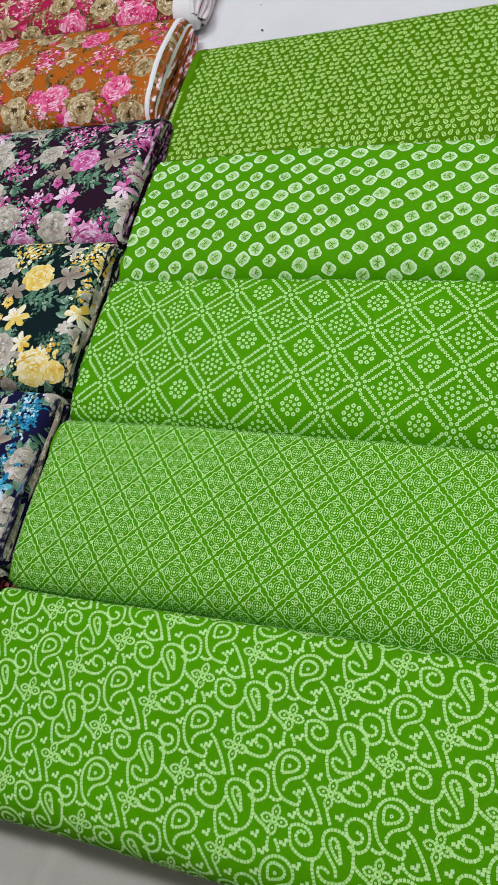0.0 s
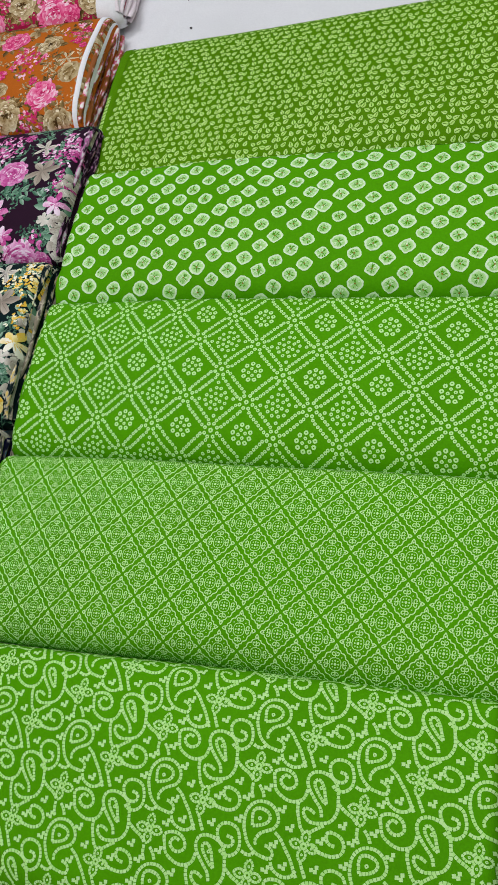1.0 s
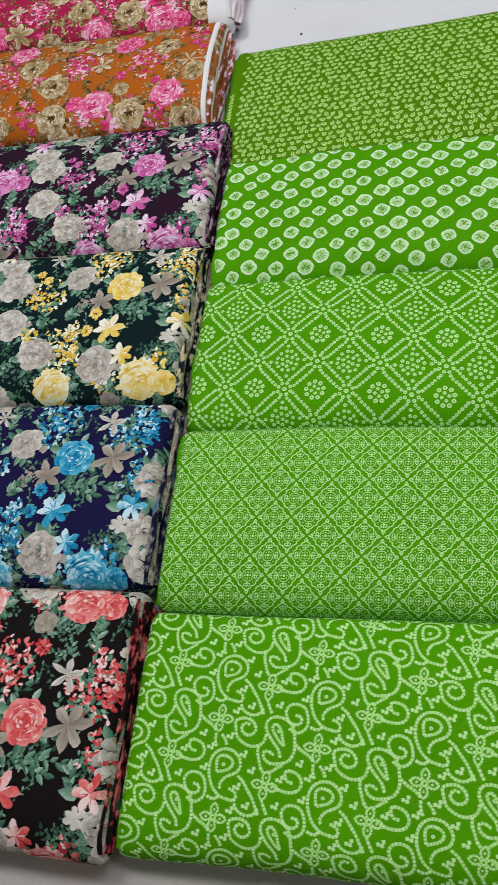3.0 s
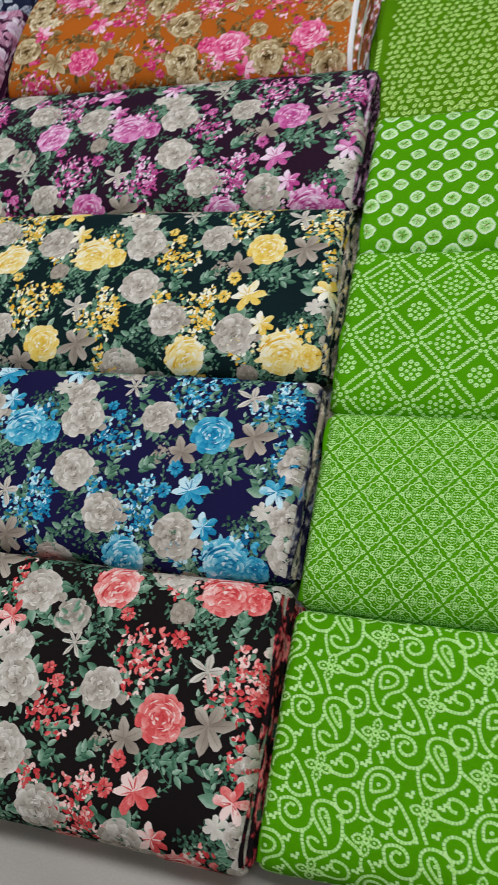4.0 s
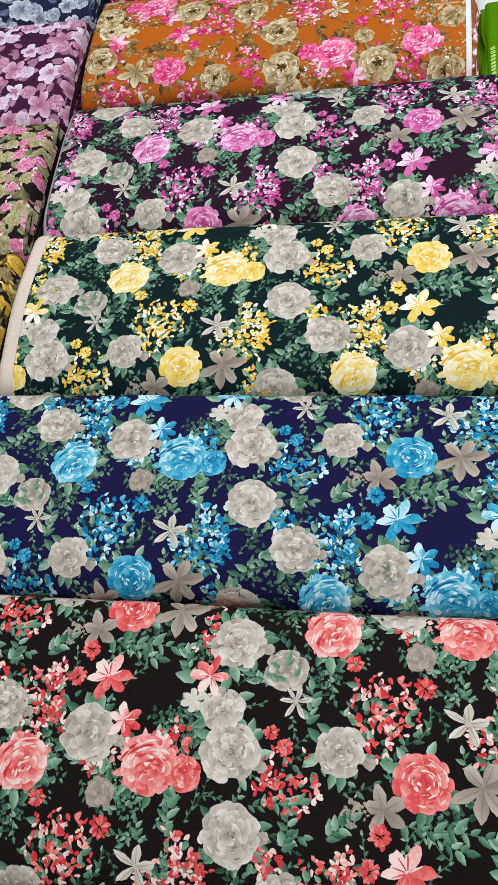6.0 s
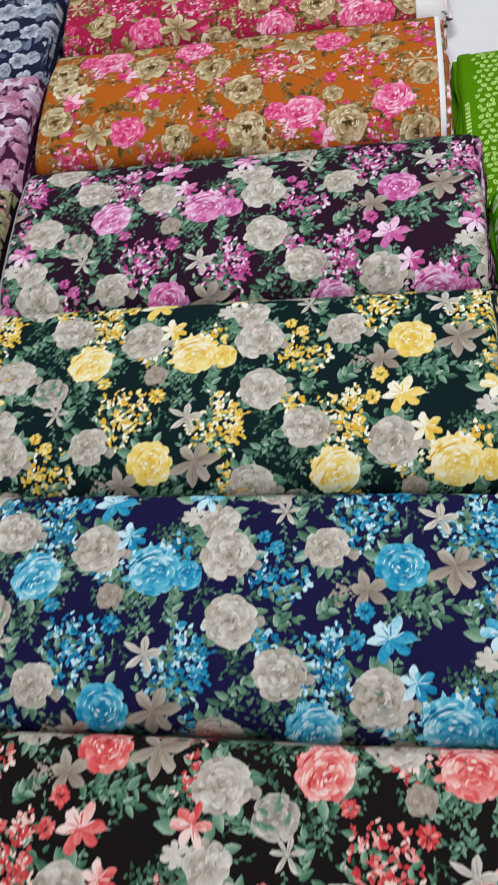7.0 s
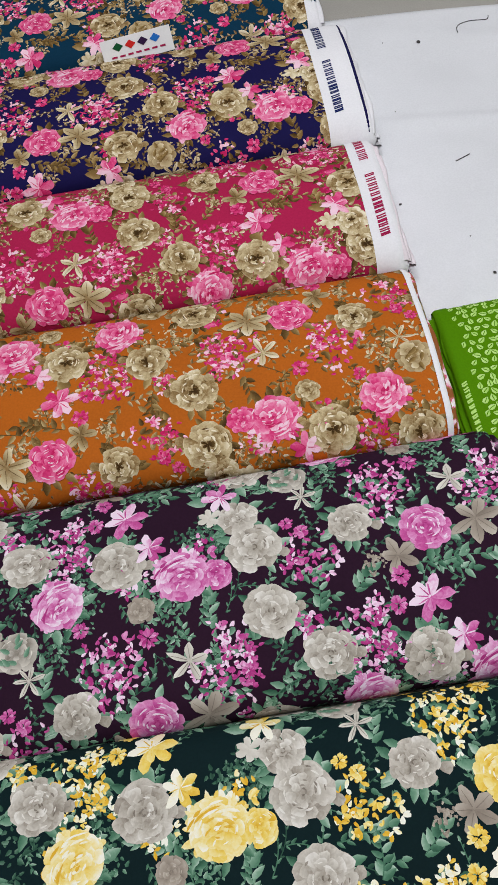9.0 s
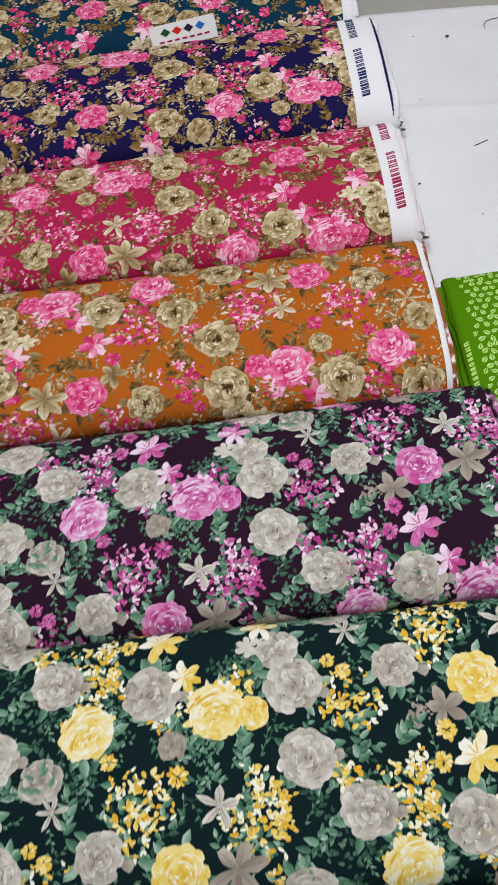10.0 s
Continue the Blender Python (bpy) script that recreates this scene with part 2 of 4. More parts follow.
def round_base(pr, c, r, mat, lift, turn, light):
    """The scalloped round outline of a full flower."""
    R = pr.rnd
    lobes = R.choice((5, 6, 7, 9))
    p2, p3 = R.uniform(0, 6.28), R.uniform(0, 6.28)
    pts = []
    for i in range(40):
        a = 2 * math.pi * i / 40
        rad = r * (0.82 + 0.12 * abs(math.sin(lobes * a / 2 + turn)) ** 0.7 + 0.07 * math.cos(2 * a + p2) + 0.05 * math.cos(3 * a + p3) + R.uniform(-0.03, 0.03))
        pts.append((c[0] + rad * math.cos(a), c[1] + 0.96 * rad * math.sin(a)))
    pr.fan(pts, mat, 0.15 + light, 0.5 + light, lift)


def rose(pr, c, r, mat, lift, turn=0.0, light=0.0, heart=0.0, strokes=20):
    """A full round rose: rings of broad cupped petals, each darker at its root and pale at its rim."""
    R = pr.rnd
    round_base(pr, c, r, mat, lift, turn, light)
    for k, (ring, cnt, ln, wd) in enumerate(((0.50, 9, 0.46, 0.56), (0.36, 8, 0.40, 0.48), (0.20, 6, 0.34, 0.40), (0.07, 4, 0.26, 0.30))):
        for i in range(cnt):
            b = turn + k * 0.45 + 6.283 * (i + R.uniform(-0.25, 0.25)) / cnt
            o = (c[0] + ring * r * math.cos(b), c[1] + 0.96 * ring * r * math.sin(b))
            t0 = R.uniform(-0.05, 0.35) + light
            g = R.uniform(0.85, 1.12)
            petal(pr, o, b + R.uniform(-0.35, 0.35), ln * r * g, wd * r * R.uniform(0.85, 1.15), mat, t0, t0 + R.uniform(0.2, 0.65), lift + (k + 1) * 5e-5 + i * 4e-6, 12, R.uniform(-0.22, 0.22), 0.05)
    for _ in range(strokes):
        q = R.random()
        rr = r * (0.12 + 0.72 * q)
        tone = R.choice((0.95, 1.05, 0.9, 0.0, 0.1)) + 0.5 * light
        stroke(pr, c, rr, R.uniform(0, 6.28), R.uniform(0.10, 0.20) * r / (rr + 0.2 * r), R.uniform(0.03, 0.075) * r, mat, tone, lift + 2.9e-4)
    for _ in range(4):
        stroke(pr, c, 0.10 * r, R.uniform(0, 6.28), 0.6, 0.06 * r, mat, 0.02 + 0.3 * light, lift + 3.0e-4)
    if heart:
        for _ in range(7):
            a = R.uniform(0, 6.28)
            petal(pr, c, a, 0.26 * r * R.uniform(0.6, 1.2), 0.13 * r, 2, -0.1, 0.25, lift + 3.2e-4)


def peony(pr, c, r, mat, lift, turn=0.0, light=0.0):
    """A peony turned half aside: a rose's heart, ragged narrow petals on one side and curved pale streaks over the middle."""
    R = pr.rnd
    for i in range(22):
        b = turn + R.uniform(-1.9, 1.9)
        o = (c[0] + 0.45 * r * math.cos(b), c[1] + 0.45 * r * math.sin(b))
        t0 = R.uniform(0.1, 0.8)
        petal(pr, o, b + R.uniform(-0.6, 0.6), r * R.uniform(0.45, 0.68), r * R.uniform(0.16, 0.30), mat, t0, t0 + R.uniform(-0.1, 0.5), lift - 8e-5 + i * 3e-6, 10, R.uniform(-0.2, 0.2), 0.08, 0.4)
    rose(pr, c, 0.93 * r, mat, lift, turn, light, 0, 8)
    d = np.array([math.cos(turn), math.sin(turn)])
    hub = np.array(c) - 0.55 * r * d
    for k in range(26):
        rr, b = r * R.uniform(0.3, 1.25), turn + R.uniform(-0.75, 0.75)
        p = hub + rr * np.array([math.cos(b), math.sin(b)])
        if np.linalg.norm(p - np.array(c)) < 0.8 * r:
            stroke(pr, hub, rr, b, R.uniform(0.10, 0.26), r * R.uniform(0.05, 0.11), mat, R.choice((1.1, 1.0, 0.9, 0.9, 0.1, 0.0)), lift + 3.1e-4 + k * 2e-6, 1.0)


def carnation(pr, c, r, mat, lift, light=0.0):
    R = pr.rnd
    for ring, cnt in ((0.55, 12), (0.35, 9), (0.12, 6)):
        for i in range(cnt):
            b = 6.283 * (i + R.uniform(-0.4, 0.4)) / cnt
            o = (c[0] + ring * r * 0.6 * math.cos(b), c[1] + ring * r * 0.6 * math.sin(b))
            t = R.uniform(-0.1, 0.5) + light
            petal(pr, o, b + R.uniform(-0.4, 0.4), 0.55 * r * R.uniform(0.8, 1.2), 0.34 * r * R.uniform(0.8, 1.3), mat, t, t + R.uniform(-0.1, 0.4), lift + (0.6 - ring) * 1e-4, 8, 0.1, 0.14)


def leaf(pr, c, ang, length, mat=2, lift=LIFT, width=0.5, t=None):
    R = pr.rnd
    ca, sa = math.cos(ang), math.sin(ang)
    b = R.uniform(0.12, 0.78) if t is None else t
    pts, rim = [], []
    n = 8 if length > 0.007 else 6
    for i in range(n):
        a = 2 * math.pi * i / n
        s = (1 - math.cos(a)) / 2
        x, y = length * s, 0.5 * width * length * math.sin(a) * (1.30 - 0.95 * s * s)
        pts.append((c[0] + x * ca - y * sa, c[1] + x * sa + y * ca))
        rim.append(b + 0.25 * math.sin(a) + 0.06)
    pr.fan(pts, mat, b, rim, lift)


def sprig(pr, c, ang, length, lift, n=7, mat=2, size=0.011):
    R = pr.rnd
    bend = R.uniform(-0.9, 0.9)
    pts = []
    p, a = np.array(c, float), ang
    for i in range(n):
        pts.append(p.copy())
        leaf(pr, p, a + (0.8 if i % 2 else -0.8) + R.uniform(-0.3, 0.3), size * R.uniform(0.65, 1.25), mat, lift, R.uniform(0.34, 0.52))
        p += np.array([math.cos(a), math.sin(a)]) * length / n
        a += bend / n
    leaf(pr, p, a, size, mat, lift)
    pr.strip(np.array(pts + [p]), 0.0009, mat, 0.25, lift)


def lace(pr, c, r, lift, mat=6, n=34, size=0.0045):
    R = pr.rnd
    for _ in range(n):
        a, d = R.uniform(0, 6.28), r * R.random() ** 0.6
        q = (c[0] + d * math.cos(a), c[1] + d * math.sin(a))
        leaf(pr, q, R.uniform(0, 6.28), size * R.uniform(0.6, 1.35), mat, lift, 0.55)


def daisy(pr, c, r, n, mat, lift, turn=0.0, narrow=0.5, t0=0.1, t1=0.85):
    R = pr.rnd
    for i in range(n):
        a, ln = turn + 6.283 * i / n + R.uniform(-0.2, 0.2), r * R.uniform(0.78, 1.12)
        petal(pr, c, a, ln, r * narrow * 1.3 * R.uniform(0.8, 1.15), mat, t0 + R.uniform(-0.1, 0.15), t1 + R.uniform(-0.3, 0.15), lift + i * 1e-5, 11 if r > 0.015 else 8, R.uniform(-0.3, 0.3), 0.08, 0.55 if r > 0.015 else 0.2)
        if r > 0.015:
            rib = [(c[0] + f * ln * math.cos(a + 0.06 * f), c[1] + f * ln * math.sin(a + 0.06 * f)) for f in (0.12, 0.5, 0.88)]
            pr.strip(np.array(rib), np.array([0.0009, 0.0006, 0.0003]), mat, 0.1, lift + 3e-4)


def lily(pr, c, r, lift, turn):
    """A loose open flower of six petals, pale on one side and full-coloured on the other."""
    R = pr.rnd
    for ring, cnt in ((1.0, 6), (0.62, 4)):
        for i in range(cnt):
            b = turn + (0.5 if ring < 1 else 0.0) + 6.283 * (i + R.uniform(-0.2, 0.2)) / cnt
            pale = 0.5 + 0.5 * math.cos(b - turn)
            t0 = 0.25 + 0.80 * pale + R.uniform(-0.15, 0.15)
            petal(pr, c, b, 1.15 * ring * r * R.uniform(0.8, 1.1), ring * r * R.uniform(0.50, 0.66), 0, t0, t0 + R.uniform(-0.1, 0.35), lift + (1 - ring) * 1e-4 + i * 6e-6, 11, R.uniform(-0.25, 0.25), 0.10, 0.25)
    for _ in range(9):
        b = R.uniform(0, 6.28)
        pts = np.array([(c[0] + f * r * math.cos(b), c[1] + f * r * math.sin(b)) for f in (0.1, 0.35, 0.65)])
        pr.strip(pts, np.array([0.05, 0.06, 0.02]) * r, 0, R.choice((0.1, 0.3, 1.0)), lift + 1.3e-4)


def cluster(pr, c, r, lift, mat=5, n=20):
    R = pr.rnd
    for _ in range(int(n * 0.7)):
        a, d = R.uniform(0, 6.28), r * R.random() ** 0.5
        leaf(pr, (c[0] + d * math.cos(a), c[1] + d * math.sin(a)), R.uniform(0, 6.28), R.uniform(0.007, 0.012), 2, lift - 2e-5)
    for _ in range(int(1.45 * n)):
        a, d = R.uniform(0, 6.28), r * R.random() ** 0.6
        q = (c[0] + d * math.cos(a), c[1] + 1.05 * d * math.sin(a))
        tt = R.choice((0.0, 0.1, 0.2, 0.35, 0.5, 0.75, 0.95, 1.0))
        way, ln = R.uniform(0, 6.28), R.uniform(0.0045, 0.0076)
        for _ in range(R.choice((2, 3, 4))):
            petal(pr, q, way + R.uniform(-1.5, 1.5), ln * R.uniform(0.7, 1.15), ln * R.uniform(0.38, 0.62), mat, tt + R.uniform(-0.1, 0.1), tt + R.uniform(-0.35, 0.35), lift + R.uniform(0, 8e-5), 8, R.uniform(-0.2, 0.2), 0.1, 0.5)
        if R.random() < 0.5:
            leaf(pr, (q[0] + R.uniform(-0.008, 0.008), q[1] + R.uniform(-0.008, 0.008)), R.uniform(0, 6.28), 0.006, mat, lift, 0.5, R.choice((0.1, 0.9)))


# one repeat of the rose design, in millimetres from its main rose; the next repeat lies half a drop aside
REPEAT_U, REPEAT_V = 0.274, 0.272
PEONIES = ((38, -143, 30), (-80, -150, 28))
GREYS = ((-164, 11, 28), (-175, 46, 21), (-157, -54, 27), (-111, -102, 26), (-21, -120, 28), (-69, 19, 23), (-168, 108, 27))
LILIES = ((-12, -68, 22), (84, -61, 18), (10, -106, 17))
CARNATIONS = ((-130, 30, 8), (-117, 18, 9), (1, 77, 11), (-42, -70, 10), (-34, -44, 11), (-60, 95, 9), (-186, -104, 8))
CLUSTERS = ((-38, 52, 33, 44), (-67, -90, 32, 42), (70, 36, 32, 44), (-112, -8, 28, 24), (-196, -75, 20, 15), (60, -118, 16, 9), (88, -20, 18, 14), (-10, -135, 16, 10), (-125, -70, 14, 9))
SPRIGS = ((-16, -33, -0.3, 40), (20, -32, -0.25, 46), (5, -38, -0.6, 30), (-78, -50, 0.7, 26), (-114, -62, 1.2, 26), (-100, 40, 1.2, 30), (-128, -24, -0.4, 28), (-140, 72, 2.6, 30),
          (30, 100, 1.2, 40), (5, 112, 2.4, 40), (-45, -128, 0.4, 34), (-140, -118, 3.4, 34), (-95, 112, 0.3, 36), (60, 75, 1.6, 30), (-205, 70, 2.2, 26))
LACES = ((26, -22, 16, 34), (46, -104, 15, 20), (62, -96, 14, 18), (74, -116, 15, 24), (-93, 80, 22, 46), (20, 108, 22, 48), (-50, -120, 20, 40), (-136, -122, 20, 36), (-4, -108, 24, 26), (-190, 85, 16, 26), (-60, 112, 20, 40), (95, -30, 12, 14))


BARE = ((-62, -48, 24), (38, -84, 26), (-92, -34, 18), (-30, 88, 16), (-92, 52, 14), (-142, -16, 12), (22, 28, 14), (52, -60, 14), (-120, 118, 14))


def rose_repeat(seed, dense=0, heart=0.0):
    pr = Print(seed)
    R = pr.rnd
    at = lambda x, y: (x / 1000, y / 1000)
    for x, y, r, n in LACES:
        lace(pr, at(x, y), 1.1 * r / 1000, LIFT, R.choice((6, 6, 2)), int(1.7 * n), 0.005)
    lace(pr, at(-57, -26), 0.013, LIFT + 4e-5, 3, 34)
    for _ in range(dense):
        lace(pr, at(R.uniform(-200, 70), R.uniform(-140, 130)), 0.020, LIFT, 6, 26)
        sprig(pr, at(R.uniform(-200, 70), R.uniform(-140, 130)), R.uniform(0, 6.28), 0.03, LIFT, 6, 3, 0.010)
    for x, y, a, ln in SPRIGS:
        sprig(pr, at(x, y), a, ln / 1000, LIFT + 2e-5, 8, 2, 0.0118)
    for _ in range(90 if dense else 130):
        x, y = R.uniform(-205, 69), R.uniform(-150, 122)
        if all((x - p) ** 2 + (y - q) ** 2 > s * s for p, q, s in BARE):
            sprig(pr, at(x, y), R.uniform(0, 6.28), R.uniform(0.014, 0.030), LIFT, 5, R.choice((2, 2, 6)), R.uniform(0.0045, 0.0088))
    for x, y, r in PEONIES + GREYS + ((0, 0, 27),):
        for k in range(8):
            a = R.uniform(0, 6.28)
            leaf(pr, at(x + 0.80 * r * math.cos(a), y + 0.80 * r * math.sin(a)), a + R.uniform(-0.6, 0.6), R.uniform(0.011, 0.018), 2, LIFT + 3e-5)
    for x, y, r, n in CLUSTERS:
        cluster(pr, at(x, y), r / 1000, LIFT + 6e-5, 5, n)
    leaf(pr, at(72, -64), 3.0, 0.022, 2, LIFT + 8e-5, 0.55, 0.6)
    leaf(pr, at(-22, -82), 5.2, 0.022, 2, LIFT + 8e-5, 0.6, 0.5)
    daisy(pr, at(-32, -24), 0.019, 5, 3, LIFT + 1.2e-4, 0.5, 0.48, 0.2, 0.8)
    daisy(pr, at(71, -84), 0.013, 6, 4, LIFT + 1.2e-4, 0.5, 0.5, 0.6, 0.9)
    daisy(pr, at(-110, 58), 0.016, 6, 4, LIFT + 1.0e-4, 0.1, 0.22, 0.4, 0.9)
    for x, y, r in GREYS:
        rose(pr, at(x, y), r / 1000, 1, LIFT + 1.5e-4, x * 0.7, 0.26 if r == 21 else 0.15, heart, 8 if r == 21 else 20)
        if r > 22:
            petal(pr, at(x + 0.7 * r, y - 0.2 * r), R.uniform(-0.6, 0.6), 0.015, 0.012, 1, 0.1, 0.5, LIFT + 1.4e-4)
    rose(pr, at(-121, 85), 0.021, 4, LIFT + 1.5e-4, 0.4, -0.1, 0, 8)
    for k in range(7):
        leaf(pr, at(-121 + R.uniform(-13, 9), 85 + R.uniform(-12, 12)), R.uniform(0, 3), 0.011, 2, LIFT + 7e-4, 0.4, 0.5)
    rose(pr, at(-3, 104), 0.014, 3, LIFT + 1.5e-4, 0.4, 0.1, 0, 6)
    for x, y, r in CARNATIONS:
        carnation(pr, at(x, y), r / 1000, 5, LIFT + 5.0e-4)
    for x, y, r in LILIES:
        lily(pr, at(x, y), 0.92 * r / 1000, LIFT + 5.0e-4, 2.6 + x * 0.02)
    for x, y, r in PEONIES:
        peony(pr, at(x, y), r / 1000, 0, LIFT + 6.4e-4, 1.9 if x > 0 else 2.3, 0.2)
    rose(pr, at(71, -146), 0.017, 0, LIFT + 6.4e-4, 0.4, 0.05, 0, 12)
    rose(pr, at(0, 0), 0.026, 0, LIFT + 6.4e-4, 0.7, 0.08, 0, 46)
    daisy(pr, at(48, 0), 0.026, 6, 3, LIFT + 8.4e-4, 0.25, 0.36, 0.25, 0.85)
    daisy(pr, at(37, 50), 0.021, 5, 4, LIFT + 8.4e-4, 0.2, 0.29, 0.4, 0.95)
    return pr


DESIGN_CLEAR, DESIGN_BUSY = rose_repeat(7), rose_repeat(9, 6, 1.0)


def rose_design(surf, bx, by, design, mats, mu=1, mv=1, hi=0.0):
    """The repeats of a rose design that fall on the surface, with a main rose at the world's (bx, by)."""
    u0 = bx - surf.x0 + surf.endr * (math.pi / 2 - 1)
    v0 = surf.v_of(by)
    offs = [(u0 + i * REPEAT_U, v0 + (j + 0.5 * (i % 2)) * REPEAT_V) for i in range(-4, 5) for j in range(-3, 4)]
    return design.lay("flower_print", surf, mats, offs, 0.0, hi, mu, mv)


def dyes(name, bloom, grey, leaf_c, beige, pale, small, fine):
    return [print_mat("%s_%s" % (name, k), st, w) for k, st, w in (
        ("bloom", bloom, 0.6), ("rose", grey, 0.65), ("leaf", leaf_c, 0.35), ("petal", beige, 0.3), ("star", pale, 0.3), ("floret", small, 0.3), ("sprig", fine, 0.3))]


GREY = ((124, 114, 103), (174, 165, 152), (206, 199, 187), (232, 227, 218))
LEAFC = ((46, 84, 66), (82, 126, 100), (124, 162, 136), (184, 206, 188))
BEIGE = ((128, 116, 104), (168, 156, 142), (200, 190, 176))
PALE = ((140, 132, 120), (205, 198, 186), (232, 228, 216))
FINE = ((34, 64, 52), (62, 100, 80), (120, 152, 130))
GOLD = ((88, 62, 32), (148, 120, 78), (204, 184, 142), (242, 230, 202))
GOLDLEAF = ((66, 46, 22), (110, 84, 44), (150, 122, 74), (196, 172, 122))
PINK = ((196, 30, 92), (224, 66, 126), (240, 130, 170), (252, 212, 226))


# ---- green prints; slots: 0 pale print, 1 ground ----
def leaf_scatter(surf, mats, seed, bare=0.018):
    """Small two-lobed leaves strewn evenly over the cloth, none on the bare selvage."""
    pr = Print(seed)
    R = pr.rnd
    pu, pv = 0.0102, 0.0097
    for i in range(int(surf.ulen / pu) + 1):
        for j in range(int(surf.V / pv) + 1):
            c = (i * pu + (j % 2) * pu / 2 + R.uniform(-0.0022, 0.0022), j * pv + R.uniform(-0.0018, 0.0018))
            if c[0] < bare + 0.006:
                continue
            a = (0.9 if (i + j) % 2 else 2.2) + R.uniform(-0.6, 0.6)
            ln = R.uniform(0.0082, 0.0100)
            s = (c[0] - math.cos(a) * ln / 2, c[1] - math.sin(a) * ln / 2)
            leaf(pr, s, a, ln, 0, LIFT, 0.64, R.uniform(0.35, 0.6))
            e = (c[0] + math.cos(a) * ln * 0.32, c[1] + math.sin(a) * ln * 0.32)
            pr.strip(np.array([(s[0] + math.cos(a) * ln * 0.12, s[1] + math.sin(a) * ln * 0.12), c, e]), 0.0009, 1, 0.5, LIFT + 2e-4)
    return pr.lay("leaf_print", surf, mats)


def blot_rows(surf, mats, u0, v0, seed):
    """Tie-dye blots: rounded lozenges with a pale rim and a crumpled, creased middle, in staggered rows."""
    pr = Print(seed)
    R = pr.rnd
    for i in range(-30, 31):
        for j in range(-14, 15):
            c = np.array([u0 + 0.0401 * (i + 0.5 * (j % 2)) - 0.0012 * j + R.uniform(-0.002, 0.002), v0 - 0.0049 * (i + 0.5 * (j % 2)) + 0.0171 * j + R.uniform(-0.002, 0.002)])
            if not (-0.02 < c[0] < surf.ulen + 0.02 and -0.01 < c[1] < surf.V + 0.01):
                continue
            a = np.linspace(0, 2 * np.pi, 24, endpoint=False)
            q = R.uniform(-0.35, 0.35)
            p = R.uniform(1.25, 1.7)
            rad = 0.0100 * R.uniform(0.88, 1.1) / (np.abs(np.cos(a + q)) ** p + np.abs(np.sin(a + q)) ** p) ** (1 / p)
            rad = rad * np.array([R.uniform(0.95, 1.05) for _ in a])
            ring = np.stack([rad * np.cos(a) * 1.04, rad * np.sin(a) * 0.96], 1)
            pr.fan((c + ring).tolist(), 0, 0.8, 1.0, LIFT)
            pr.fan((c + 0.78 * ring * np.array([[R.uniform(0.85, 1.1)] for _ in a])).tolist(), 0, 0.2, 0.62, LIFT + 1.5e-4)
            t0 = R.uniform(0, 6)
            for k in range(13):
                b = t0 + 6.283 * k / 13 + R.uniform(-0.6, 0.6)
                d, n = np.array([math.cos(b), math.sin(b)]), np.array([-math.sin(b), math.cos(b)])
                s, ln = R.uniform(0.0006, 0.0045), R.uniform(0.0046, 0.0076)
                bend = n * R.uniform(-0.0011, 0.0011)
                green = R.random() < 0.7
                pr.strip(np.array([c + d * s, c + d * (s + ln) / 2 + bend, c + d * ln]), np.array([0.0012, 0.0010, 0.0003]) * (1 if green else 0.9), 1 if green else 0, 0.5 if green else 1.1, LIFT + 3.4e-4)
            pr.fan((c + 0.0011 * np.stack([np.cos(a[::4]), np.sin(a[::4])], 1)).tolist(), 2, 0.5, 0.5, LIFT + 5e-4)
    return pr.lay("lozenge_print", surf, mats)


def ring_dot(pr, c, r):
    k8 = [k * math.pi / 4 + 0.39 for k in range(8)]
    sq = [1.0 + 0.06 * (k % 2) + pr.rnd.uniform(-0.06, 0.06) for k in range(8)]
    pr.fan([(c[0] + r * q * math.cos(k), c[1] + r * q * math.sin(k)) for k, q in zip(k8, sq)], 0, 0.9, 0.9, LIFT)
    pr.fan([(c[0] + 0.34 * r * math.cos(1.257 * k), c[1] + 0.34 * r * math.sin(1.257 * k)) for k in range(5)], 1, 0.5, 0.5, LIFT + 2e-4)


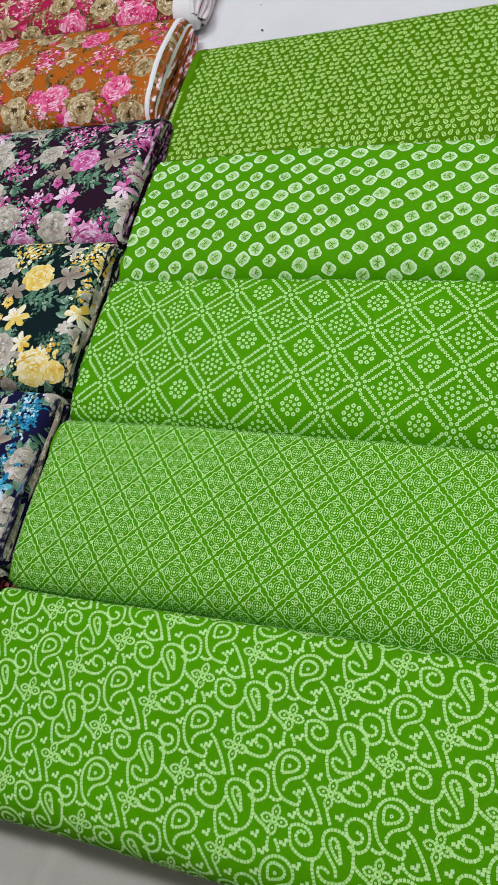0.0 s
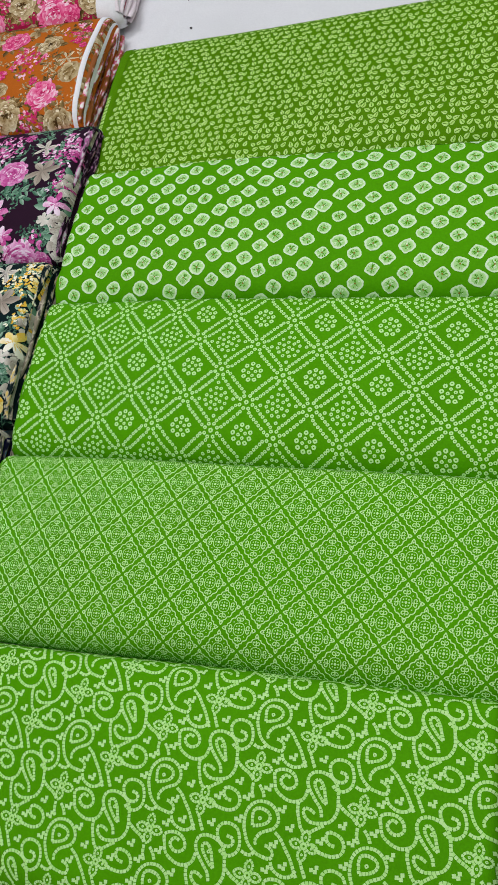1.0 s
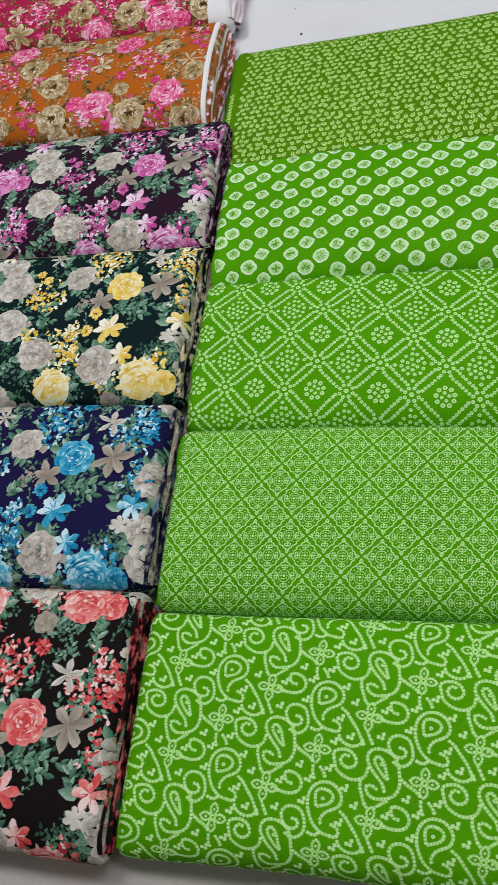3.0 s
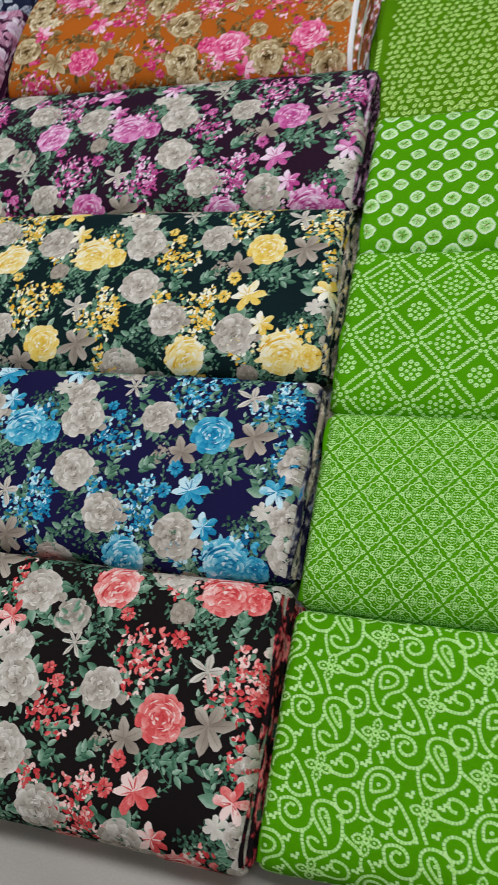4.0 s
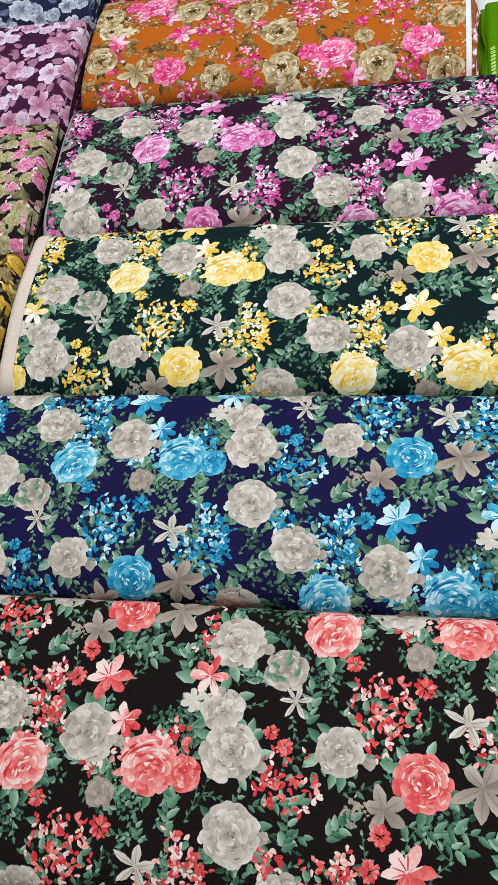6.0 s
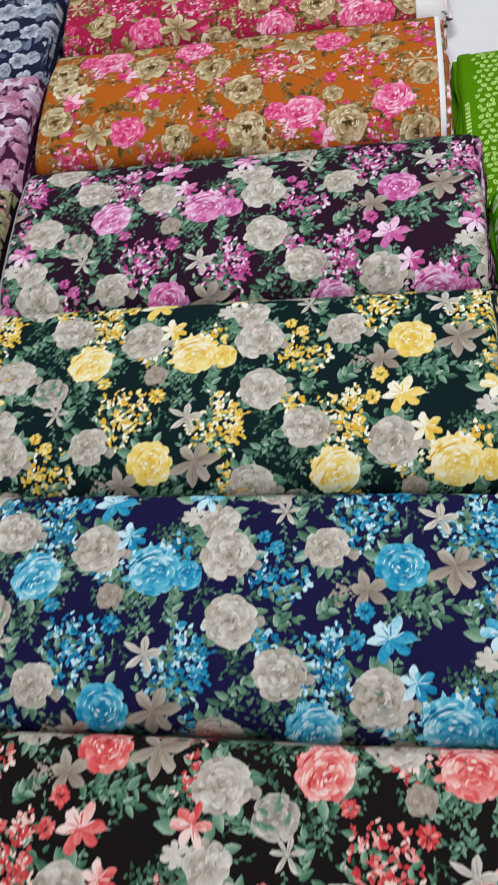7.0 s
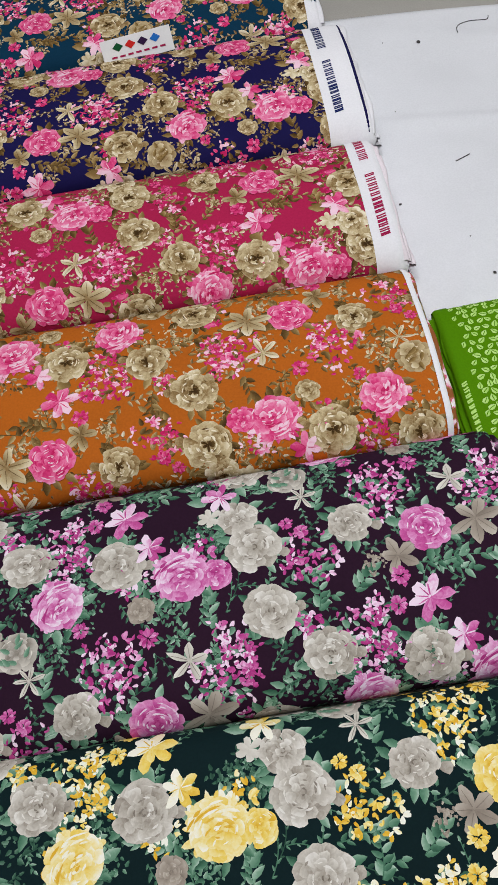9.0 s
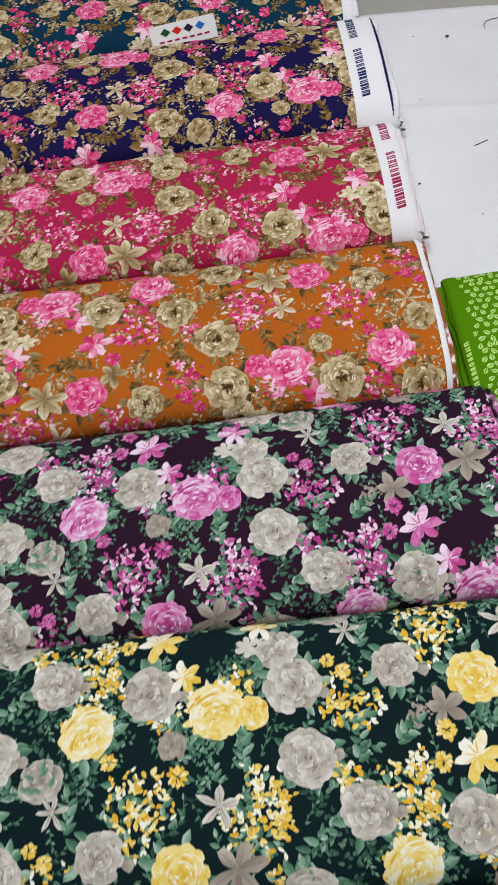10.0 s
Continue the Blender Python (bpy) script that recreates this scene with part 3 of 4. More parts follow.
def dot_lattice(surf, mats, u0, v0, seed):
    """Ringed dots: lozenges bounded by double dotted lines, a dotted rosette in one, a full field of dots in the next."""
    pr = Print(seed)
    R = pr.rnd
    e1, e2 = np.array([0.0741, -0.0060]), np.array([0.0021, 0.0748])
    o = np.zeros(2)
    j = lambda s=0.0004: np.array([R.uniform(-s, s), R.uniform(-s, s)])
    for n, rad, s in ((4, 0.0042, 0.0021), (9, 0.0106, 0.0027)):
        for k in range(n):
            t = 6.283 * k / n + 0.2
            ring_dot(pr, o + rad * np.array([math.cos(t), math.sin(t)]) + j(), s)
    q = 0.5 * (e1 + e2)
    # the field: rings of dots with one more towards each corner
    for n, rad in ((1, 0.0), (6, 0.0065), (12, 0.0130)):
        for k in range(n):
            t = 6.283 * k / n + rad * 90
            ring_dot(pr, q + rad * np.array([math.cos(t), math.sin(t)]) + j(0.0008), 0.0022)
    for k in range(4):
        t = 1.571 * k
        ring_dot(pr, q + 0.0205 * np.array([math.cos(t), math.sin(t)]) + j(), 0.0022)
    for w in (0.5 * e1, 0.5 * e2):
        ring_dot(pr, w, 0.0028)
        for k in range(8):
            t = 6.283 * k / 8 + 0.39
            ring_dot(pr, w + 0.0080 * np.array([math.cos(t), math.sin(t)]) + j(), 0.0023)
    for s1, s2 in ((1, 1), (1, -1), (-1, 1), (-1, -1)):
        p0, p1 = 0.5 * s1 * e1, 0.5 * s2 * e2
        L = np.linalg.norm(p1 - p0)
        d = (p1 - p0) / L
        nrm = np.array([-d[1], d[0]])
        for k in range(7):
            f = 0.0120 + (L - 0.024) * k / 6
            for side in (-1, 1):
                ring_dot(pr, p0 + d * f + nrm * 0.0048 * side + j(), 0.0021)
    return pr.lay("dot_print", surf, mats, [(u0 + a * e1[0] + b * e2[0], v0 + a * e1[1] + b * e2[1]) for a in range(-9, 10) for b in range(-5, 6)])


def arc_pts(c, r0, r1, a0, a1, n):
    t = np.linspace(0, 1, n)
    r, a = r0 + (r1 - r0) * t, a0 + (a1 - a0) * t
    return np.stack([c[0] + r * np.cos(a), c[1] + r * np.sin(a)], 1)


SCALLOP = ((-0.86, 0.86), (-0.68, 0.82), (-0.54, 0.72), (-0.40, 0.80), (-0.22, 0.75), (-0.12, 0.82), (0, 0.86), (0.12, 0.82), (0.22, 0.75), (0.40, 0.80), (0.54, 0.72), (0.68, 0.82), (0.86, 0.86))


def tile_lattice(surf, mats, u0, v0, seed):
    """Lozenge tiles, each with a fine scrolled border, paired curls at its corners and a small rosette, set close with narrow bare lines between."""
    pr = Print(seed)
    A, B = np.array([0.0209, 0.0218]), np.array([0.0189, -0.0217])
    M = lambda pts: np.array([0.515 * x * A + 0.515 * y * B for x, y in pts])
    w = 0.00115
    for q in range(4):
        ca, sa = ((1, 0), (0, 1), (-1, 0), (0, -1))[q]
        rt = lambda pts: M([(x * ca - y * sa, x * sa + y * ca) for x, y in pts])
        disc = lambda x, y, r, t: pr.fan(rt(arc_pts((x, y), r, r, 0, 6.283, 7)[:-1]).tolist(), 0, t, t, LIFT)
        pr.strip(rt(SCALLOP), w, 0, 0.9, LIFT)
        for sx in (-1, 1):
            # a curl on each side of the corner, opening towards it
            cc = arc_pts((0, 0), 0.04, 0.155, -0.6, 5.0, 11) * np.array([sx, 1]) + np.array([0.37 * sx, 0.55])
            pr.strip(rt(cc), w * 0.85, 0, 0.85, LIFT)
            pr.strip(rt([(0.0, 0.42), (0.12 * sx, 0.40), (0.24 * sx, 0.30), (0.30 * sx, 0.30)]), w * 0.7, 0, 0.7, LIFT)
        pr.strip(rt([(0.30, 0.30), (0.42, 0.42), (0.56, 0.56)]), w * 0.8, 0, 0.8, LIFT)
        disc(0.69, 0.69, 0.07, 1.0)
        disc(0.0, 0.60, 0.045, 0.8)
        disc(0.15, 0.15, 0.06, 0.8)
        disc(0.0, 0.25, 0.05, 0.7)
    pr.fan(M(arc_pts((0, 0), 0.09, 0.09, 0, 6.283, 9)[:-1]).tolist(), 0, 1.0, 1.0, LIFT)
    return pr.lay("lattice_print", surf, mats, [(u0 + i * A[0] + k * B[0], v0 + i * A[1] + k * B[1]) for i in range(-24, 25) for k in range(-24, 25)])


def smooth_line(ctrl, n=8):
    """A flowing line through control points."""
    c = [np.asarray(p, float) for p in ctrl]
    c = [2 * c[0] - c[1]] + c + [2 * c[-1] - c[-2]]
    out = []
    for a, b, d, e in zip(c, c[1:], c[2:], c[3:]):
        for t in np.linspace(0, 1, n, endpoint=False):
            out.append(0.5 * (2 * b + (d - a) * t + (2 * a - 5 * b + 4 * d - e) * t * t + (3 * b - a - 3 * d + e) * t ** 3))
    out.append(c[-2])
    return np.array(out)


def beads(pr, ctrl, w=0.0030, pitch=0.0033):
    """A flowing line of small square stitches with hairline gaps; the control points in millimetres."""
    pts = smooth_line(ctrl) * 0.001
    s = np.concatenate([[0], np.cumsum(np.linalg.norm(np.diff(pts, axis=0), axis=1))])
    n = max(2, int(round(s[-1] / pitch)))
    for k in range(n):
        f = (np.array([0.07, 0.5, 0.93]) + k) / n * s[-1]
        q = np.stack([np.interp(f, s, pts[:, 0]), np.interp(f, s, pts[:, 1])], 1)
        pr.strip(q, w * pr.rnd.uniform(0.92, 1.06), 0, pr.rnd.uniform(0.55, 0.95), LIFT)


# strokes of the paisley repeat, in millimetres from one of its four-petalled flowers
TEAR = ((7, 27), (2, 30), (-3, 30), (-3, 25), (3, 20), (12, 20), (21, 23), (26, 31), (26, 41), (24, 52), (18, 59), (8, 62), (0, 60), (-3, 54), (-1, 47), (5, 39), (11, 32), (13, 25))
TEAR_DROP = ((16, 36), (14, 43), (12, 50), (8, 55), (4, 54), (4, 50), (7, 45), (12, 39), (16, 36))
PAISLEY = ((-35, -5), (-31, -6), (-27, -10), (-29, -15), (-37, -14), (-43, -12), (-50, -6), (-54, 2), (-56, 10), (-55, 20), (-50, 27), (-43, 30), (-34, 29), (-27, 23), (-25, 16), (-28, 10), (-34, 7), (-40, 4), (-44, -2), (-43, -6))
PAISLEY_DROP = ((-48, 9), (-49, 18), (-47, 23), (-41, 24), (-34, 21), (-33, 16), (-37, 12), (-43, 10), (-48, 9))
SPIRAL = ((-19, 53), (-23, 55), (-27, 52), (-27, 48), (-22, 44), (-16, 45), (-13, 49), (-15, 55), (-21, 59), (-29, 59), (-34, 56), (-33, 49), (-31, 42), (-25, 37), (-17, 34), (-9, 35), (-4, 39), (-2, 46))
WIDE_SPIRAL = ((27, -25), (33, -27), (33, -32), (28, -34), (22, -32), (19, -27), (18, -21), (22, -16), (29, -15), (36, -18), (39, -24), (40, -31), (38, -37), (32, -41), (25, -40), (22, -37))
SCROLL = ((7, 2), (12, -2), (20, -4), (27, -4), (33, -1), (35, 5), (32, 11), (26, 14), (20, 14), (19, 9), (22, 5), (27, 4))
STEMS = (((-9, 35), (-9, 28), (-7, 21), (-5, 15), (-2, 11)), ((16, 19), (9, 15), (3, 11)), ((-2, -12), (1, -19), (4, -25)), ((42, -35), (46, -37), (51, -37), (54, -34)))
LONG_STEMS = (((-27, 7), (-21, 2), (-16, -5), (-11, -12), (-7, -20), (-4, -26)), ((-28, -17), (-26, -22), (-20, -26), (-14, -27), (-8, -25), (-5, -20)),
              ((27, 38), (33, 33), (40, 29), (45, 24)), ((45, 22), (45, 15), (47, 9)), ((51, 21), (55, 16), (57, 11)))
TREFOILS = ((14, 7), (41, 10), (32, 22), (-14, 13), (-23, 27), (-38, 43), (-27, -2), (-17, -18), (11, -16), (36, -9), (-32, -23))


def paisley_net(surf, mats, u0, v0, seed):
    """Stitched-look paisleys, spirals, four-petalled flowers and trefoils in a close net."""
    pr = Print(seed)
    for line in (TEAR, PAISLEY, SPIRAL, WIDE_SPIRAL, SCROLL) + STEMS + LONG_STEMS:
        beads(pr, line)
    for line in (TEAR_DROP, PAISLEY_DROP):
        beads(pr, line, 0.0029, 0.0029)
    for x, y in ((10, 49), (-42, 16)):
        ring_dot(pr, (x * 0.001, y * 0.001), 0.0018)
    for cx, cy, lean in ((0, 0, -0.15), (48, 36, -0.1)):
        for q in range(4):
            t = lean + q * math.pi / 2
            d, nn = np.array([math.cos(t), math.sin(t)]), np.array([-math.sin(t), math.cos(t)])
            beads(pr, [np.array([cx, cy]) + d * x + nn * y for x, y in ((1, 0), (5, 3.0), (9, 3.2), (12.5, 0), (9, -3.2), (5, -3.0), (1, 0))], 0.0023, 0.0026)
            ring_dot(pr, (np.array([cx, cy]) + d * 7) * 0.001, 0.0012)
    for x, y in TREFOILS:
        for q in (0, 2, 3):
            t = 0.5 + q * math.pi / 2
            c = np.array([x, y]) * 0.001 + 0.0026 * np.array([math.cos(t), math.sin(t)])
            pr.fan([(c[0] + 0.0023 * math.cos(k * 1.571 + 0.9), c[1] + 0.0023 * math.sin(k * 1.571 + 0.9)) for k in range(4)], 0, 0.8, 0.95, LIFT)
    return pr.lay("paisley_print", surf, mats, [(u0 + 0.0977 * i + 0.0023 * k, v0 - 0.0225 * i - 0.0896 * k) for i in range(-8, 9) for k in range(-6, 7)])


def daisy_scatter(surf, mats, seed, kind, pitch=0.045, r=0.021):
    """A close all-over of daisies or roses and leaves."""
    pr = Print(seed)
    R = pr.rnd
    for i in range(int(surf.ulen / pitch) + 1):
        for j in range(int(surf.V / pitch) + 2):
            c = (surf.ulen - i * pitch + R.uniform(-0.01, 0.01), j * pitch + (i % 2) * pitch / 2 + R.uniform(-0.01, 0.01))
            for _ in range(6):
                a = R.uniform(0, 6.28)
                leaf(pr, (c[0] + r * math.cos(a), c[1] + r * math.sin(a)), a, R.uniform(0.014, 0.024), 2, LIFT, 0.45)
            if kind == "rose":
                rose(pr, c, r * R.uniform(0.6, 0.9), R.choice((0, 1, 1)), LIFT + 1e-4, R.uniform(0, 6))
                rose(pr, (c[0] + pitch / 2, c[1] + R.uniform(-0.01, 0.01)), r * R.uniform(0.4, 0.6), R.choice((0, 0, 1)), LIFT + 1.2e-4, 1.0, 0.0, 0, 6)
                cluster(pr, (c[0] + pitch / 2, c[1]), 0.014, LIFT + 8e-5, 5, 6)
            else:
                daisy(pr, c, r * R.uniform(0.75, 1.15), R.choice((5, 6, 8)), R.choice((0, 1)), LIFT + 1e-4, R.uniform(0, 6), 0.56, 0.15, 0.9)
                daisy(pr, c, r * 0.35, 6, 0, LIFT + 2e-4, 0, 0.6, 0.0, 0.3)
                rose(pr, (c[0] + pitch / 2, c[1] + R.uniform(-0.01, 0.01)), r * 0.6, R.choice((0, 1)), LIFT + 1.4e-4, R.uniform(0, 6))
    return pr.lay("flower_print", surf, mats)


# ---- an unseen shop shell, added round the stacks to close in the light ----
M_WALL = wall_mat("painted_wall", (214, 212, 206))
M_CEIL = wall_mat("painted_ceiling", (235, 235, 232))
M_FLOOR = wall_mat("floor_matting", (150, 145, 136))


def box_mesh(name, lo, hi, mat, bev=0.0):
    bm = bmesh.new()
    bmesh.ops.create_cube(bm, size=1)
    for v in bm.verts:
        v.co = Vector([lo[i] + (v.co[i] + 0.5) * (hi[i] - lo[i]) for i in range(3)])
    if bev:
        bmesh.ops.bevel(bm, geom=bm.edges[:], offset=bev, segments=2, affect="EDGES", profile=0.6)
    me = bpy.data.meshes.new(name)
    bm.to_mesh(me)
    bm.free()
    me.materials.append(mat)
    return me


RX0, RX1, RY0, RY1, RZ0, RZ1 = -3.6, 2.6, -2.4, 4.4, -0.5, 2.75
for name, lo, hi, mat in (
        ("wall_west", (RX0 - 0.12, RY0, RZ0), (RX0, RY1, RZ1), M_WALL), ("wall_east", (RX1, RY0, RZ0), (RX1 + 0.12, RY1, RZ1), M_WALL),
        ("wall_south", (RX0, RY0 - 0.12, RZ0), (RX1, RY0, RZ1), M_WALL), ("wall_north", (RX0, RY1, RZ0), (RX1, RY1 + 0.12, RZ1), M_WALL),
        ("floor", (RX0, RY0, RZ0 - 0.1), (RX1, RY1, RZ0), M_FLOOR), ("ceiling", (RX0, RY0, RZ1), (RX1, RY1, RZ1 + 0.1), M_CEIL)):
    tagged(new(name, box_mesh(name, lo, hi, mat)), "plain painted shop %s" % name.split("_")[0], name.split("_")[0], kind="structure")

# the low display platform and the white sheet over it
M_SHEET = cloth_mat("white_sheet", (226, 226, 228), 0.05, 0.85)
M_FRONT = cloth_mat("beige_front_cloth", (178, 173, 165), 0.06, 0.85)
M_MAT = cloth_mat("platform_cover", (168, 164, 156), 0.08, 0.85)
platform = new("display_platform", box_mesh("display_platform", (-3.0, -1.4, RZ0), (1.9, 3.3, -0.012), M_MAT, 0.01))
tagged(platform, "low display platform with a grey-beige cover", "platform")


def sheet_height(x, y):
    z = 0.0011 * np.sin(5 * x + 9 * y + 1.2 * np.sin(3 * x)) + 0.0007 * np.sin(17 * y - 6 * x + 2 * np.sin(4 * y))
    # long soft folds across the bare cloth
    for cx, cy, a, wd, ht, ln in ((-0.50, 1.50, -0.16, 0.012, 0.0030, 0.35), (-0.35, 1.30, 0.05, 0.016, 0.0030, 0.35), (-0.30, 1.62, -0.35, 0.02, 0.004, 0.25), (-0.15, 1.42, 0.25, 0.014, 0.003, 0.3),
                                  (-0.51, -0.14, 1.35, 0.012, 0.010, 0.14), (-0.95, -0.22, 0.12, 0.03, 0.006, 0.4), (-0.30, -0.13, -0.12, 0.02, 0.006, 0.3), (-0.6, 1.22, 1.2, 0.012, 0.003, 0.15)):
        dx, dy = x - cx, y - cy
        al, ac = dx * math.cos(a) + dy * math.sin(a), -dx * math.sin(a) + dy * math.cos(a)
        z = z + 1.7 * ht * np.exp(-(ac / wd) ** 2 - (al / ln) ** 2)
    return z - 0.0028


def spread_cloth(name, mat, label, near, far, nx, ny):
    xs, ys = np.linspace(-2.6, 1.5, nx), np.linspace(0, 1, ny)
    X, T = np.meshgrid(xs, ys, indexing="ij")
    end = far + (X * 0 if near < 0 else -0.125 * (X + 0.65) + 0.006 * np.sin(9 * X))
    Y = near + T * (end - near)
    Z = sheet_height(X, Y)
    if near >= 0:
        Z = np.where(T > 0.996, -0.011, Z)
    ob = new(name, mesh_from(name, np.stack([X, Y, Z], -1).reshape(-1, 3), grid_faces(nx, ny), [mat]))
    so = ob.modifiers.new("thickness", "SOLIDIFY")
    so.thickness, so.offset = 0.002, 1.0
    return tagged(ob, label, "sheet")


spread_cloth("white_sheet", M_SHEET, "white cotton sheet with soft creases spread over the platform", 0.1, 1.785, 330, 260)
# the front stretch at the same height, in a grey-beige darker than the sheet
spread_cloth("front_cloth", M_FRONT, "creased cloth at the front of the platform, grey-beige and darker than the white sheet", -1.2, 0.099, 330, 240)

# ---- bolts ----
WHITE_EDGE = cloth_mat("white_selvage", (240, 238, 240), 0.05)
CREAM_EDGE = streak_mat("cream_edge", (150, 140, 122), ((176, 164, 144), (206, 194, 174), (120, 112, 100), (60, 66, 66)))
LINING = cloth_mat("cream_lining", (226, 212, 196), 0.1)
INKS = {"red": cloth_mat("crimson_ink", (170, 30, 80), 0.2), "navy": cloth_mat("navy_ink", (30, 40, 90), 0.2), "teal": cloth_mat("teal_ink", (25, 60, 90), 0.2)}


def bolt(surf, label, ground, group):
    ob = new("fabric_bolt")
    tagged(ob, label, "fabric bolt", group)
    part("cloth", surf.mesh("cloth", ground), ob)
    return ob


def folded_edges(ob, surf, mat, seed, n=5, out=0.007, side=1, start=0.004, between=None):
    """The stacked edges of the folded layers at one end of a bolt, each a thin rounded sheet."""
    R = random.Random(seed)
    h = surf.h * (surf.low if side < 0 else 1.0)
    for k in range(n):
        ztop, zbot = h * (0.93 - 0.86 * k / n), h * (0.93 - 0.86 * (k + 0.72) / n)
        reach = start + out * (k + 1) * R.uniform(0.75, 1.2)
        ny = 40
        ys = np.linspace(surf.y0 + 0.006 + 0.002 * k, surf.y1 - 0.012, ny)
        ph = [R.uniform(0, 6.28) for _ in range(4)]
        prof = [(-0.05, ztop), (-0.004, ztop), (-0.0012, ztop * 0.8 + zbot * 0.2), (0, (ztop + zbot) / 2), (-0.0012, ztop * 0.2 + zbot * 0.8), (-0.004, zbot), (-0.05, zbot)]
        verts = []
        xe = surf.x1 if side > 0 else surf.x0
        for y in ys:
            t = (y - surf.y0) / (surf.y1 - surf.y0)
            wob = 0.0022 * math.sin(31 * y + ph[0]) + 0.0014 * math.sin(77 * y + ph[1])
            dz = 0.0022 * math.sin(23 * y + ph[2]) + 0.001 * math.sin(60 * y + ph[3])
            k1 = math.sqrt(max(0.0, 1 - max(0.0, 1 - (y - surf.y0) / surf.front) ** 2))
            k2 = math.sqrt(max(0.0, 1 - max(0.0, 1 - (surf.y1 - y) / surf.back) ** 2))
            edge = reach * (1 - max(0, 1 - t / 0.07) ** 2) + wob
            yw = y + (surf.L / 2) * surf.turn * side
            for px, pz in prof:
                verts.append((xe + side * (edge + px), yw, max(0.001, h / 2 + (pz + dz - h / 2) * k1 * k2)))
        part("folded_layer", mesh_from("folded_layer", verts, grid_faces(ny, len(prof)), [between if between and k % 2 else mat]), ob)


def selvage(ob, surf, width, mat, inset=0.0, lift=0.0011, side=1, name="selvage", label=""):
    e = surf.ulen - 0.003 - inset if side > 0 else 0.003 + inset + width
    vs = np.linspace(0.008, surf.V - 0.006, 70)
    us = np.linspace(e - width, e, 8)
    U, W = np.meshgrid(us, vs, indexing="ij")
    P = surf.lifted(U, W, np.full(U.shape, lift))
    return part(name, mesh_from(name, P.reshape(-1, 3), grid_faces(8, 70), [mat]), ob, label)


def ink_bars(ob, surf, u, v0, v1, ink, seed, size=0.0120):
    """Selvage lettering too worn to read, as a row of slanted bars."""
    pr = Print(seed)
    R = pr.rnd
    v = v0
    while v < v1:
        wd = R.uniform(0.0035, 0.0065)
        for s in (0, 1):
            pr.strip(np.array([(u - size / 2, v + s * wd * 0.55), (u, v + s * wd * 0.55 + 0.0012), (u + size / 2, v + s * wd * 0.55 + 0.0028)]), 0.0019, 0, 0.5, 0.0015)
        o = R.choice((-1, 1)) * size * 0.4
        pr.strip(np.array([(u + o, v), (u + o, v + wd * 0.3), (u + o, v + wd * 0.6)]), 0.0012, 0, 0.5, 0.0016)
        v += wd + R.uniform(0.0012, 0.003)
    part("worn_lettering", pr.lay("worn_lettering", surf, [ink]), ob, "row of unreadable selvage marks")


def floral_bolt(y0, y1, h, bx, by, key, label, ground, mats, edge, seed, x0=-1.243, x1=-0.649, mirror=1, dense=0, turn=0.0, layers=5, taper=0.0, front=0.046, hi=0.0, dome=0.006, out=0.0022, back=0.016, between=None):
    surf = Surface(x0, x1, y0, y1, h, seed=seed, turn=turn, taper=taper, front=front, dome=dome, back=back)
    ob = bolt(surf, label, ground, "rose-printed fabric bolts")
    part("flower_print", rose_design(surf, bx, by, DESIGN_BUSY if dense else DESIGN_CLEAR, mats, mirror, mirror, hi), ob)
    folded_edges(ob, surf, edge, seed, layers, out, start=-0.002, between=between)
    return ob, surf


CORAL = ((204, 56, 62), (228, 92, 92), (242, 154, 148), (252, 224, 216))
BLUE = ((14, 104, 152), (34, 150, 192), (100, 192, 216), (210, 240, 248))
YELLOW = ((230, 180, 54), (244, 212, 100), (250, 232, 164), (254, 250, 232))
MAGENTA = ((178, 54, 128), (206, 92, 160), (230, 158, 204), (248, 224, 240))

floral_bolt(-0.027, 0.240, 0.070, -0.744, 0.090, "coral", "black cotton fabric bolt printed with coral and grey roses", cloth_mat("black_ground", (25, 20, 20)),
            dyes("coral", CORAL, GREY, LEAFC, BEIGE, PALE, CORAL, FINE), streak_mat("coral_edge", (22, 17, 18), ((60, 22, 26), (170, 54, 60), (206, 120, 112), (50, 80, 62))), 11, turn=-0.012, layers=6, x1=-0.645)
floral_bolt(0.243, 0.480, 0.068, -0.757, 0.394, "blue", "navy cotton fabric bolt printed with blue and grey roses", cloth_mat("navy_ground", (26, 24, 66)),
            dyes("blue", BLUE, GREY, LEAFC, BEIGE, PALE, BLUE, FINE), streak_mat("blue_edge", (24, 24, 50), ((48, 50, 66), (96, 96, 98), (150, 146, 138), (40, 110, 150))), 12, turn=-0.012, x1=-0.646, between=CREAM_EDGE)
ob_y, s_y = floral_bolt(0.483, 0.730, 0.069, -0.740, 0.647, "yellow", "dark green cotton fabric bolt printed with yellow and grey roses", cloth_mat("green_black_ground", (14, 34, 36)),
            dyes("yellow", YELLOW, GREY, LEAFC, BEIGE, PALE, ((232, 180, 50), (246, 216, 104), (252, 238, 180), (250, 250, 234)), FINE), streak_mat("yellow_edge", (20, 34, 36), ((70, 78, 70), (188, 180, 160), (220, 190, 90), (230, 224, 210))), 13, back=0.03, between=CREAM_EDGE)
ob_p, s_p = floral_bolt(0.733, 0.981, 0.064, -0.748, 0.871, "magenta", "dark plum cotton fabric bolt printed with magenta and grey roses", cloth_mat("plum_ground", (44, 22, 40)),
            dyes("magenta", MAGENTA, GREY, LEAFC, BEIGE, PALE, MAGENTA, FINE), streak_mat("magenta_edge", (38, 20, 34), ((64, 40, 58), (130, 110, 124), (186, 96, 156), (206, 196, 202))), 14, back=0.06, turn=0.012)
